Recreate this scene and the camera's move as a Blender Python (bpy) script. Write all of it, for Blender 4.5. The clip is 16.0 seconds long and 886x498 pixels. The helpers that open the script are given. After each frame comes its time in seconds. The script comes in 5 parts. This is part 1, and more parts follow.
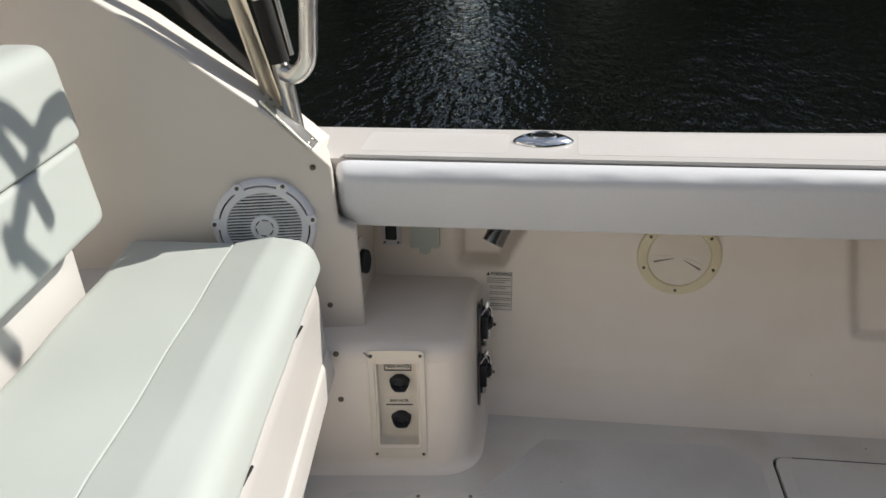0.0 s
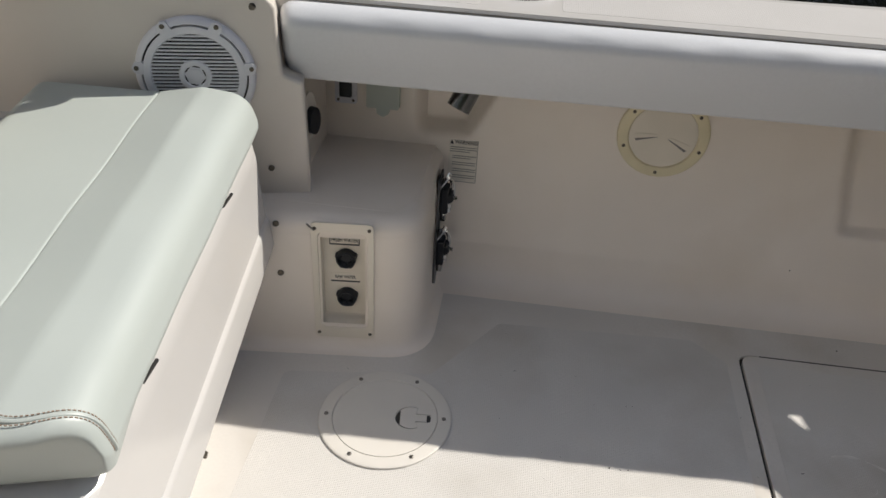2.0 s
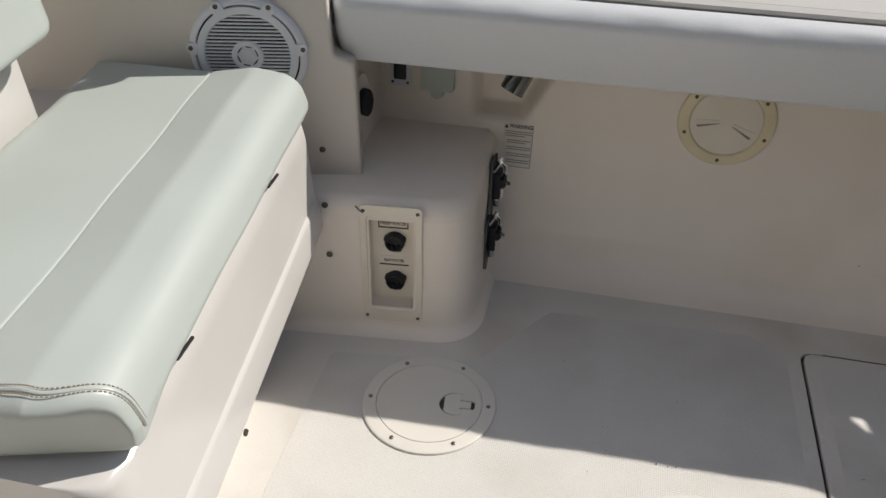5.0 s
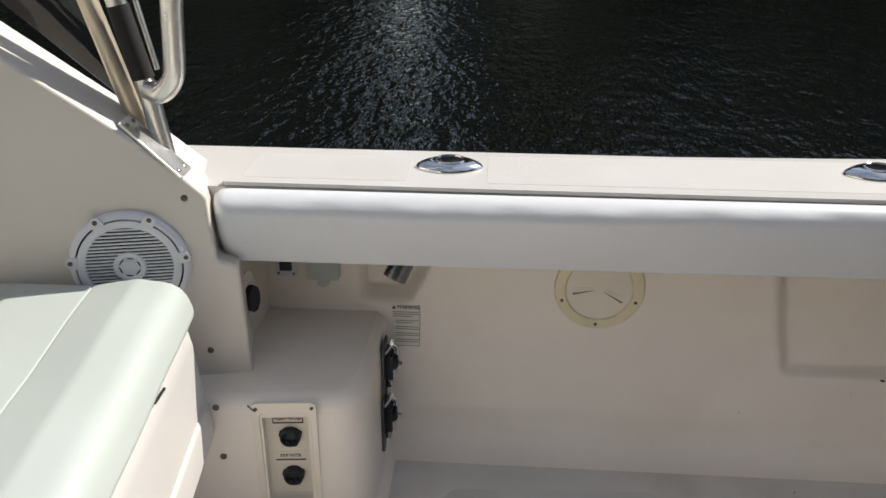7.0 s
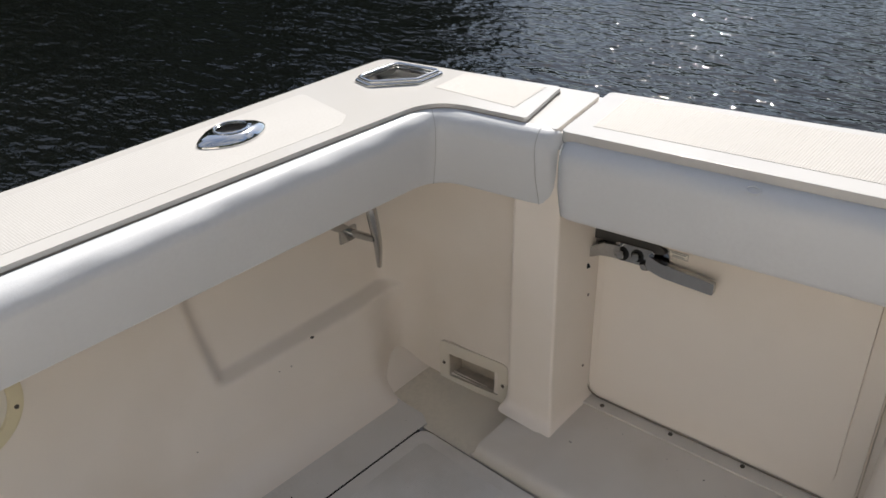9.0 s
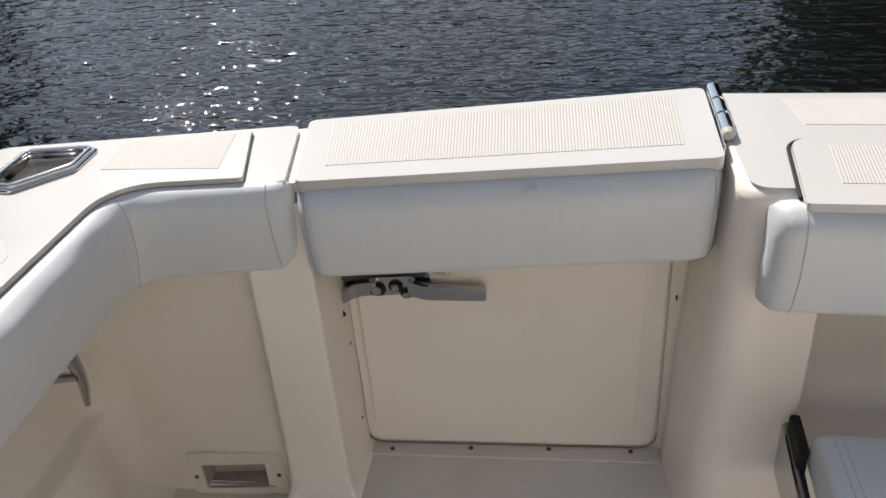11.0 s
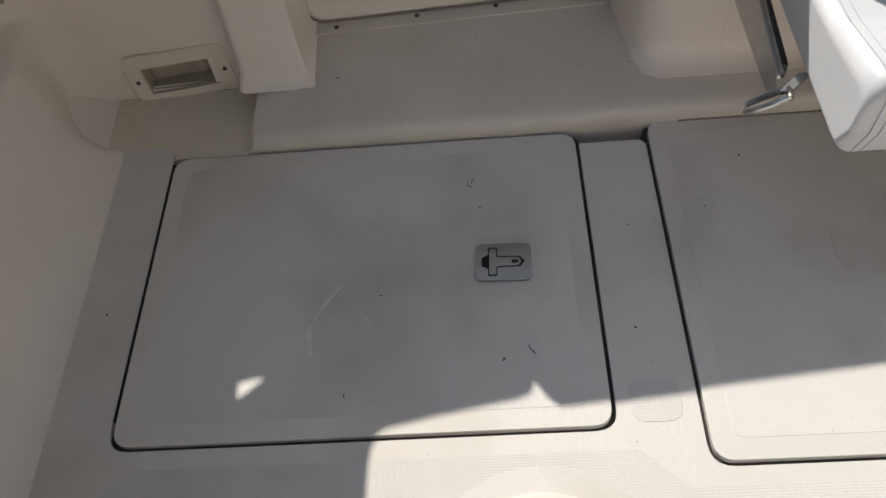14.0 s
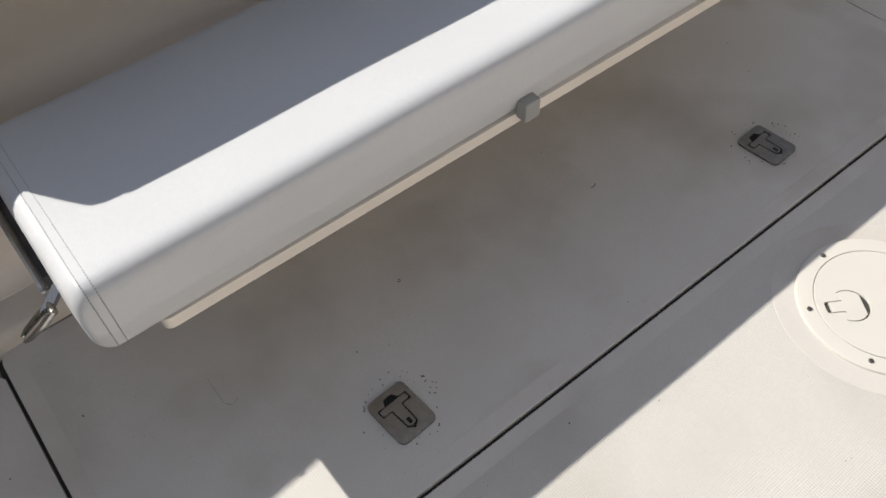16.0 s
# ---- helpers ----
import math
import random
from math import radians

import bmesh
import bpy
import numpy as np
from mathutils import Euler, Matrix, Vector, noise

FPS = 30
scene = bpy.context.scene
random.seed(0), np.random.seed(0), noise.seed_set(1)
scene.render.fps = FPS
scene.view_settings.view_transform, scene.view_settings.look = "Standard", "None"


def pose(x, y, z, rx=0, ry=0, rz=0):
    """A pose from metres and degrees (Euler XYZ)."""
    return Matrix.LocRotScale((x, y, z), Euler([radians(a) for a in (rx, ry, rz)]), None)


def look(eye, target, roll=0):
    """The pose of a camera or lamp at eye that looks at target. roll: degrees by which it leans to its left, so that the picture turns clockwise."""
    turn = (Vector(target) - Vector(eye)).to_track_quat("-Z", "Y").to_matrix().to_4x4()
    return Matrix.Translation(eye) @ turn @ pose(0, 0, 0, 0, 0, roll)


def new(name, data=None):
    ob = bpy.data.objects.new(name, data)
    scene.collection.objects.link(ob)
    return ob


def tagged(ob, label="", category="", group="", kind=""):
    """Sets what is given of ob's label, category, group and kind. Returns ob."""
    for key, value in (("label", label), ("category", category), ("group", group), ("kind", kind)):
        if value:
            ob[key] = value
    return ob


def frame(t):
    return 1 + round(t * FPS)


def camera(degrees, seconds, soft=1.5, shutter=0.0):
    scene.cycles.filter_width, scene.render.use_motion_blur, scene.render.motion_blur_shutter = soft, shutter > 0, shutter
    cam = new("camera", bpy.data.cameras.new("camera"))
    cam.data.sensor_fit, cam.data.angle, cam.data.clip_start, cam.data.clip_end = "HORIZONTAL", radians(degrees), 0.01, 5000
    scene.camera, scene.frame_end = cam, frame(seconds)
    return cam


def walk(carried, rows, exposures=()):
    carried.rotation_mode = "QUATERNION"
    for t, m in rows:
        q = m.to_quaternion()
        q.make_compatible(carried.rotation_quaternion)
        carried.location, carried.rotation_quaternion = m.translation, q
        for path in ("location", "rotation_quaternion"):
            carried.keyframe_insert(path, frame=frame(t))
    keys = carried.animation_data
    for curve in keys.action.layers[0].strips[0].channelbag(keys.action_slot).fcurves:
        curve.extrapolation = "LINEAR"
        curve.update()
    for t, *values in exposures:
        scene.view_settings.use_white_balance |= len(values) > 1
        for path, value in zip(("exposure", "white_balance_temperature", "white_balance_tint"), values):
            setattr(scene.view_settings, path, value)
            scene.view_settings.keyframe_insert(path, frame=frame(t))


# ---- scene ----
cam = camera(56.2, 16.0, soft=1.6)
PATH = [
    (0, (0.311, 0.241, 1.173), (0.044, 2.041, 0.343), -1.4),
    (0.5, (0.306, 0.251, 1.143), (0.162, 1.974, 0.138), -0.1),
    (1, (0.309, 0.244, 1.141), (0.191, 1.937, 0.083), 0.7),
    (1.5, (0.298, 0.309, 1.135), (0.178, 1.981, 0.044), 1.9),
    (2, (0.313, 0.413, 1.112), (0.144, 2.056, -0.016), 3.1),
    (2.5, (0.343, 0.501, 1.094), (0.075, 2.101, -0.076), 3.3),
    (3, (0.427, 0.585, 1.099), (0.034, 2.153, -0.078), 3.1),
    (3.2, (0.467, 0.607, 1.094), (0.027, 2.167, -0.079), 3.1),
    (5.3, (0.342, 0.416, 1.106), (0.021, 2.015, -0.051), 1.0),
    (5.5, (0.343, 0.41, 1.13), (0.014, 2.043, 0.023), 1.0),
    (6, (0.337, 0.404, 1.187), (-0.075, 2.129, 0.262), 1.1),
    (6.5, (0.337, 0.415, 1.191), (-0.056, 2.182, 0.34), 0.6),
    (7, (0.365, 0.445, 1.181), (0.245, 2.249, 0.325), 0.3),
    (7.5, (0.394, 0.558, 1.122), (0.645, 2.344, 0.258), 0.0),
    (8, (0.426, 0.682, 1.135), (1.004, 2.351, 0.196), -1.0),
    (8.5, (0.42, 0.777, 1.145), (1.391, 2.241, 0.189), -1.8),
    (9, (0.407, 0.862, 1.138), (1.668, 2.055, 0.145), -1.5),
    (9.5, (0.48, 0.96, 1.117), (1.887, 1.943, 0.089), -3.0),
    (9.7, (0.519, 0.988, 1.124), (1.98, 1.88, 0.088), -4.0),
    (11.8, (0.446, 1.248, 1.135), (2.105, 1.384, 0.027), -2.2),
    (12, (0.433, 1.261, 1.112), (2.034, 1.418, -0.077), -2.6),
    (12.5, (0.393, 1.307, 1.017), (1.786, 1.482, -0.407), -2.7),
    (13, (0.376, 1.319, 0.986), (1.564, 1.51, -0.612), -4.6),
    (13.5, (0.379, 1.307, 0.991), (1.507, 1.516, -0.647), -7.2),
    (14, (0.381, 1.251, 0.991), (1.535, 1.382, -0.637), -8.7),
    (14.5, (0.382, 1.121, 1.01), (1.514, 1.028, -0.636), -7.4),
    (15, (0.373, 0.989, 1.013), (1.472, 0.665, -0.627), -6.7),
    (15.5, (0.381, 0.897, 1.016), (1.396, 0.345, -0.616), -4.9),
    (16, (0.38, 0.847, 1.03), (1.388, 0.133, -0.543), -3.9),
]
EXPOSURES = [(0.0, 1.0), (1.0, 0.70), (2.0, 0.72), (2.5, 0.67), (3.2, 0.62), (5.5, 0.7), (6.5, 0.98), (7.0, 1.1), (7.5, 1.38), (8.0, 1.40), (8.5, 1.26), (9.5, 1.10), (11.8, 1.10), (12.5, 1.42), (13.0, 1.2), (14.0, 0.74), (15.0, 0.59), (16.0, 0.70)]
walk(cam, [(t, look(eye, target, roll)) for t, eye, target, roll in PATH], EXPOSURES)

# ---- light ----
SUN_TO = Vector((0.887, 0.55, 1.0)).normalized()
world = bpy.data.worlds.new("world")
scene.world = world
world.use_nodes = True
wn = world.node_tree
sky = wn.nodes.new("ShaderNodeTexSky")
sky.sky_type, sky.sun_disc = "NISHITA", False
sky.sun_elevation = math.asin(SUN_TO.z)
sky.sun_rotation = math.atan2(SUN_TO.x, SUN_TO.y)
sky.dust_density, sky.air_density = 0.5, 1.0
bg = wn.nodes["Background"]
bg.inputs["Strength"].default_value = 0.060
# thin bright cloud softens the blue of the sky
cloud_at = wn.nodes.new("ShaderNodeTexCoord")
cloud_noise = wn.nodes.new("ShaderNodeTexNoise")
cloud_noise.inputs["Scale"].default_value, cloud_noise.inputs["Detail"].default_value = 2.6, 7.0
cloud_range = wn.nodes.new("ShaderNodeMapRange")
cloud_range.inputs["From Min"].default_value, cloud_range.inputs["From Max"].default_value = 0.40, 0.66
cloud_range.inputs["To Min"].default_value, cloud_range.inputs["To Max"].default_value = 0.10, 0.55
cloud_mix = wn.nodes.new("ShaderNodeMix")
cloud_mix.data_type = "RGBA"
cloud_mix.inputs["B"].default_value = (6.2, 5.95, 5.5, 1)
wn.links.new(cloud_at.outputs["Generated"], cloud_noise.inputs["Vector"])
wn.links.new(cloud_noise.outputs["Fac"], cloud_range.inputs["Value"])
wn.links.new(cloud_range.outputs["Result"], cloud_mix.inputs["Factor"])
wn.links.new(sky.outputs[0], cloud_mix.inputs["A"])
wn.links.new(cloud_mix.outputs["Result"], bg.inputs["Color"])
sun_data = bpy.data.lights.new("sun", "SUN")
sun_data.energy, sun_data.angle, sun_data.color = 3.0, radians(0.6), (1.0, 0.945, 0.86)
sun = new("sun", sun_data)
sun.matrix_world = look(SUN_TO * 20, (0, 0, 0))


# ---- materials ----
def material(name, color, rough=0.5, metal=0.0, tint=0.06, scale=3.0, grain=0.0, grain_scale=400.0, bump=0.0, bump_scale=60.0,
             coat=0.0, stain=None, stain_amount=0.0, stain_scale=2.2, wear=0.0, sheen=0.0):
    m = bpy.data.materials.new(name)
    m.use_nodes = True
    n, l = m.node_tree.nodes, m.node_tree.links
    b = n["Principled BSDF"]
    at = n.new("ShaderNodeTexCoord")

    def tex(sc, detail=4.0):
        t = n.new("ShaderNodeTexNoise")
        t.inputs["Scale"].default_value, t.inputs["Detail"].default_value = sc, detail
        l.new(at.outputs["Object"], t.inputs["Vector"])
        return t

    def mixed(fac, a, c):
        x = n.new("ShaderNodeMix")
        x.data_type = "RGBA"
        l.new(fac, x.inputs["Factor"])
        for socket, v in ((x.inputs["A"], a), (x.inputs["B"], c)):
            if isinstance(v, tuple):
                socket.default_value = (*v, 1.0)
            else:
                l.new(v, socket)
        return x.outputs["Result"]

    def ramp(src, a, c):
        r = n.new("ShaderNodeMapRange")
        r.inputs["From Min"].default_value, r.inputs["From Max"].default_value = a, c
        l.new(src, r.inputs["Value"])
        return r.outputs["Result"]

    dark = tuple(c * (1 - tint) for c in color)
    light = tuple(min(1.0, c * (1 + tint * 0.6)) for c in color)
    out = mixed(ramp(tex(scale).outputs["Fac"], 0.3, 0.7), dark, light)
    if grain:
        out = mixed(ramp(tex(grain_scale, 2.0).outputs["Fac"], 0.35, 0.75), out, tuple(c * (1 - grain) for c in color))
    if stain:
        f = n.new("ShaderNodeMath")
        f.operation = "MULTIPLY"
        l.new(ramp(tex(stain_scale, 8.0).outputs["Fac"], 0.5, 0.8), f.inputs[0])
        f.inputs[1].default_value = stain_amount
        out = mixed(f.outputs[0], out, stain)
    l.new(out, b.inputs["Base Color"])
    b.inputs["Metallic"].default_value = metal
    rr = n.new("ShaderNodeMapRange")
    rr.inputs["To Min"].default_value, rr.inputs["To Max"].default_value = max(0.02, rough - 0.07 - wear), min(1.0, rough + 0.07 + wear)
    l.new(tex(scale * 5).outputs["Fac"], rr.inputs["Value"])
    l.new(rr.outputs["Result"], b.inputs["Roughness"])
    b.inputs["Coat Weight"].default_value = coat
    b.inputs["Coat Roughness"].default_value = 0.12
    b.inputs["Sheen Weight"].default_value = sheen
    if bump:
        bp = n.new("ShaderNodeBump")
        bp.inputs["Strength"].default_value, bp.inputs["Distance"].default_value = bump, 0.001
        l.new(tex(bump_scale, 6.0).outputs["Fac"], bp.inputs["Height"])
        l.new(bp.outputs["Normal"], b.inputs["Normal"])
    return m


def nonskid(name, color, pitch=0.0035, depth=0.5, turn=0.0, stain=(0.42, 0.38, 0.32), stain_amount=0.3):
    """Gelcoat with a moulded pattern of small raised squares."""
    m = material(name, color, rough=0.62, tint=0.07, scale=5, grain=0.06, grain_scale=260, stain=stain, stain_amount=stain_amount, stain_scale=3.2)
    n, l = m.node_tree.nodes, m.node_tree.links
    n["Principled BSDF"].inputs["Specular IOR Level"].default_value = 0.2
    at = n.new("ShaderNodeTexCoord")
    mp = n.new("ShaderNodeMapping")
    mp.inputs["Rotation"].default_value = (0, 0, radians(turn))
    l.new(at.outputs["Object"], mp.inputs["Vector"])
    waves = []
    for axis in ("X", "Y"):
        w = n.new("ShaderNodeTexWave")
        w.bands_direction = axis
        w.inputs["Scale"].default_value = math.pi / 10 / pitch
        l.new(mp.outputs["Vector"], w.inputs["Vector"])
        waves.append(w.outputs["Fac"])
    mu = n.new("ShaderNodeMath")
    mu.operation = "MULTIPLY"
    l.new(waves[0], mu.inputs[0])
    l.new(waves[1], mu.inputs[1])
    bp = n.new("ShaderNodeBump")
    bp.inputs["Strength"].default_value, bp.inputs["Distance"].default_value = depth, 0.0012
    l.new(mu.outputs[0], bp.inputs["Height"])
    l.new(bp.outputs["Normal"], n["Principled BSDF"].inputs["Normal"])
    return m


GELCOAT = material("gelcoat", (0.855, 0.785, 0.71), rough=0.34, tint=0.05, scale=2.5, bump=0.08, bump_scale=35, stain=(0.60, 0.51, 0.39), stain_amount=0.34, stain_scale=2.8)
# Gelcoat of sunlit tops, its colour greyed to keep them from burning out.
GELCOAT_WHITE_DIMMED = material("gelcoat_white_dimmed", (0.55, 0.533, 0.515), rough=0.2, tint=0.03, scale=2, bump=0.03, bump_scale=7, stain=(0.47, 0.44, 0.40), stain_amount=0.25, stain_scale=5)
FLOOR_GEL = material("floor_gelcoat", (0.67, 0.64, 0.60), rough=0.45, tint=0.07, scale=4, grain=0.05, grain_scale=180, bump=0.12, bump_scale=120,
                     stain=(0.44, 0.39, 0.32), stain_amount=0.75, stain_scale=3.4)
GUTTER = material("grimy_gelcoat", (0.74, 0.675, 0.565), rough=0.55, tint=0.12, scale=5, grain=0.08, grain_scale=120, stain=(0.30, 0.25, 0.16), stain_amount=0.22, stain_scale=5)
# Stained sill gelcoat, darker than the liner's to imitate shade on up-facing parts.
SILL_GEL_SHADED = material("sill_gelcoat_shaded", (0.68, 0.635, 0.575), rough=0.42, tint=0.07, scale=6, bump=0.08, bump_scale=60, stain=(0.50, 0.43, 0.34), stain_amount=0.45, stain_scale=5)
# Liner gelcoat darkened so that the panel's sunlit ledge doesn't burn out.
PANEL_GEL_DIMMED = material("panel_gelcoat_dimmed", (0.66, 0.61, 0.55), rough=0.36, tint=0.05, scale=2.5, bump=0.08, bump_scale=35, stain=(0.55, 0.47, 0.36), stain_amount=0.25, stain_scale=2.4)
DECK = nonskid("nonskid_deck", (0.645, 0.624, 0.594), 0.0036, 0.42, stain=(0.43, 0.395, 0.345), stain_amount=0.65)
HATCH_DECK = nonskid("nonskid_hatch", (0.675, 0.652, 0.618), 0.0034, 0.26, stain=(0.41, 0.37, 0.31), stain_amount=0.9)
PAD = nonskid("nonskid_pad", (0.505, 0.49, 0.475), 0.0038, 0.25, stain_amount=0.1)
PAD_AFT = material("ribbed_gelcoat", (0.50, 0.478, 0.455), rough=0.5, tint=0.05, scale=5, grain=0.05, grain_scale=200, stain=(0.47, 0.43, 0.38), stain_amount=0.2, stain_scale=4)
PAD_AFT.node_tree.nodes["Principled BSDF"].inputs["Specular IOR Level"].default_value = 0.2
VINYL = material("white_vinyl", (0.625, 0.638, 0.662), rough=0.42, tint=0.03, scale=6, bump=0.25, bump_scale=420, grain=0.03, grain_scale=150)
MINT = material("mint_vinyl", (0.425, 0.46, 0.437), rough=0.38, tint=0.02, scale=5, bump=0.05, bump_scale=150, wear=-0.055)
THREAD = material("brown_thread", (0.27, 0.20, 0.15), rough=0.8)
SEAM = material("seam", (0.38, 0.39, 0.39), rough=0.8)
STEEL = material("stainless_steel", (0.50, 0.495, 0.485), rough=0.16, metal=1.0, tint=0.05, scale=9, grain=0.08, grain_scale=90)
HATCH_DECK.node_tree.nodes["Principled BSDF"].inputs["Specular IOR Level"].default_value = 0.45
LATCH_STEEL = material("rubbed_steel", (0.42, 0.425, 0.44), rough=0.17, metal=1.0, tint=0.08, scale=30, grain=0.1, grain_scale=90)
DARK_STEEL = material("darkened_steel", (0.10, 0.10, 0.105), rough=0.4, metal=0.8, tint=0.2, scale=30)
STEEL_DULL = material("weathered_steel", (0.30, 0.278, 0.25), rough=0.38, metal=1.0, tint=0.2, scale=40, grain=0.2, grain_scale=120)
RAIL_STEEL = material("satin_steel", (0.66, 0.65, 0.62), rough=0.30, metal=1.0, tint=0.05, scale=9, grain=0.06, grain_scale=120)
CHROME = material("chrome", (0.74, 0.74, 0.74), rough=0.10, metal=1.0, tint=0.03)
ALU = material("beige_aluminium", (0.62, 0.55, 0.43), rough=0.35, metal=0.6, tint=0.06, scale=12)
BLACK = material("black_plastic", (0.011, 0.013, 0.018), rough=0.55, tint=0.2, scale=20, bump=0.1)
RUBBER = material("black_rubber", (0.012, 0.011, 0.010), rough=0.85)
PLASTIC = material("white_plastic", (0.70, 0.67, 0.62), rough=0.38, tint=0.05, scale=8, stain=(0.5, 0.46, 0.4), stain_amount=0.25, stain_scale=8)
GREY_PLASTIC = material("pale_grey_plastic", (0.69, 0.69, 0.73), rough=0.38, tint=0.03, scale=8)
MINT_PLASTIC = material("grey_green_plastic", (0.46, 0.51, 0.47), rough=0.45, tint=0.04)
YELLOWED = material("yellowed_plastic", (0.74, 0.665, 0.46), rough=0.45, tint=0.08, scale=14)
CREAM = material("cream_plastic", (0.77, 0.71, 0.61), rough=0.4, tint=0.05, scale=10)
SCREW = material("screw_head", (0.13, 0.115, 0.095), rough=0.4, metal=0.8, tint=0.2, scale=200)
PAPER = material("sticker_paper", (0.78, 0.735, 0.655), rough=0.6, tint=0.06, scale=30)
INK = material("ink", (0.03, 0.03, 0.035), rough=0.6)
INK_GREY = material("faded_ink", (0.23, 0.22, 0.205), rough=0.7)
RUST = material("rust_stain", (0.22, 0.11, 0.04), rough=0.85, tint=0.3, scale=60)
DIRT = material("dirt_speck", (0.06, 0.055, 0.05), rough=0.9)
GASKET = material("grimy_rubber", (0.045, 0.037, 0.032), rough=0.8, tint=0.4, scale=12)
# Near-black for the shade inside holes and for small dark hardware.
CAVITY = material("dark_cavity", (0.05, 0.048, 0.045), rough=0.8)
SEAL = material("worn_seal", (0.29, 0.25, 0.20), rough=0.6, tint=0.3, scale=40)
# Brown for the shade inside the scupper slot and for a faint joint.
SLOT = material("slot_shade_and_joint", (0.52, 0.46, 0.38), rough=0.6, tint=0.2, scale=30)
HULL = material("hull_paint", (0.72, 0.70, 0.66), rough=0.25, tint=0.03)
SCUFF = material("scuff_mark", (0.69, 0.66, 0.62), rough=0.6, tint=0.1, scale=60)


# ---- mesh helpers ----
def mesh_ob(name, bm, mat, smooth=True, angle=38):
    me = bpy.data.meshes.new(name)
    bmesh.ops.recalc_face_normals(bm, faces=bm.faces)
    bm.to_mesh(me)
    bm.free()
    me.materials.append(mat)
    if smooth:
        me.shade_smooth()
        me.set_sharp_from_angle(angle=radians(angle))
    ob = new(name, me)
    if smooth:
        wn_mod = ob.modifiers.new("flat_faces", "WEIGHTED_NORMAL")
        wn_mod.keep_sharp, wn_mod.weight = True, 80
    return ob


def part(name, bm, mat, parent, label="", smooth=True, angle=38):
    ob = mesh_ob(name, bm, mat, smooth, angle)
    ob.parent = parent
    if label:
        tagged(ob, label)
    return ob


def thing(name, label, category, group="", kind="", at=None):
    ob = new(name)
    ob.empty_display_size = 0.05
    if at is not None:
        ob.matrix_world = at
    return tagged(ob, label, category, group, kind)


def lone(name, bm, mat, label, category, group="", kind="", smooth=True, angle=38):
    return tagged(mesh_ob(name, bm, mat, smooth, angle), label, category, group, kind)


def merge(bm, other, m=None):
    """Adds another bmesh, moved by m, and frees it."""
    me = bpy.data.meshes.new("tmp")
    other.to_mesh(me)
    other.free()
    if m is not None:
        me.transform(m)
    bm.from_mesh(me)
    bpy.data.meshes.remove(me)
    return bm


def bevel_all(bm, r, seg=2, angle=30):
    edges = [e for e in bm.edges if len(e.link_faces) == 2 and e.calc_face_angle(0) > radians(angle)]
    bmesh.ops.bevel(bm, geom=edges, offset=r, segments=seg, profile=0.5, affect="EDGES", clamp_overlap=True)
    return bm


def box(x0, x1, y0, y1, z0, z1, r=0.0, seg=2):
    bm = bmesh.new()
    bmesh.ops.create_cube(bm, size=1.0, matrix=Matrix.Translation(((x0 + x1) / 2, (y0 + y1) / 2, (z0 + z1) / 2)) @ Matrix.Diagonal((abs(x1 - x0), abs(y1 - y0), abs(z1 - z0), 1)))
    if r:
        bevel_all(bm, r, seg)
    return bm


def arc(cx, cy, r, a0, a1, n):
    return [(cx + r * math.cos(radians(a0 + (a1 - a0) * k / n)), cy + r * math.sin(radians(a0 + (a1 - a0) * k / n))) for k in range(n + 1)]


def rounded(pts, r, n=5, closed=True):
    """A 2D outline with its corners rounded; r: one radius or one a corner."""
    out = []
    k = len(pts)
    for i, p in enumerate(pts):
        rad = r[i] if isinstance(r, (list, tuple)) else r
        if (not closed and i in (0, k - 1)) or rad <= 0:
            out.append(tuple(p))
            continue
        p, a, c = Vector(p), Vector(pts[i - 1]), Vector(pts[(i + 1) % k])
        u, v = (a - p).normalized(), (c - p).normalized()
        half = u.angle(v) / 2
        d = min(rad / math.tan(half), (a - p).length * 0.49, (c - p).length * 0.49)
        s, e = p + u * d, p + v * d
        for j in range(n + 1):
            f = j / n
            out.append(tuple(s * (1 - f) ** 2 + p * 2 * f * (1 - f) + e * f * f))
    return out


def rect(x0, x1, y0, y1):
    return [(x0, y0), (x1, y0), (x1, y1), (x0, y1)]


def slab(outline, z0, z1, holes=(), r=0.0, seg=2, drop=None):
    """A plate of the given outline with holes that go through it; drop(x, y) is added to the heights."""
    bm = bmesh.new()
    loops = []
    for loop in (outline, *holes):
        vs = [bm.verts.new((x, y, z1)) for x, y in loop]
        loops.append(vs)
        for i, v in enumerate(vs):
            bm.edges.new((v, vs[(i + 1) % len(vs)]))
    bmesh.ops.triangle_fill(bm, use_beauty=True, use_dissolve=False, edges=bm.edges[:])
    top = bm.faces[:]
    for f in top:
        if f.normal.z < 0:
            f.normal_flip()
    rim = [e for e in bm.edges if len(e.link_faces) == 1]
    made = bmesh.ops.extrude_edge_only(bm, edges=rim)["geom"]
    low = [g for g in made if isinstance(g, bmesh.types.BMVert)]
    for v in low:
        v.co.z = z0
    under = bmesh.ops.triangle_fill(bm, use_beauty=True, use_dissolve=False, edges=[e for e in bm.edges if len(e.link_faces) == 1])
    bmesh.ops.recalc_face_normals(bm, faces=bm.faces)
    if r:
        edges = [e for e in bm.edges if len(e.link_faces) == 2 and all(abs(v.co.z - z1) < 1e-6 for v in e.verts) and e.calc_face_angle(0) > 0.6]
        bmesh.ops.bevel(bm, geom=edges, offset=r, segments=seg, profile=0.5, affect="EDGES", clamp_overlap=True)
    if drop:
        for v in bm.verts:
            v.co.z += drop(v.co.x, v.co.y)
    return bm


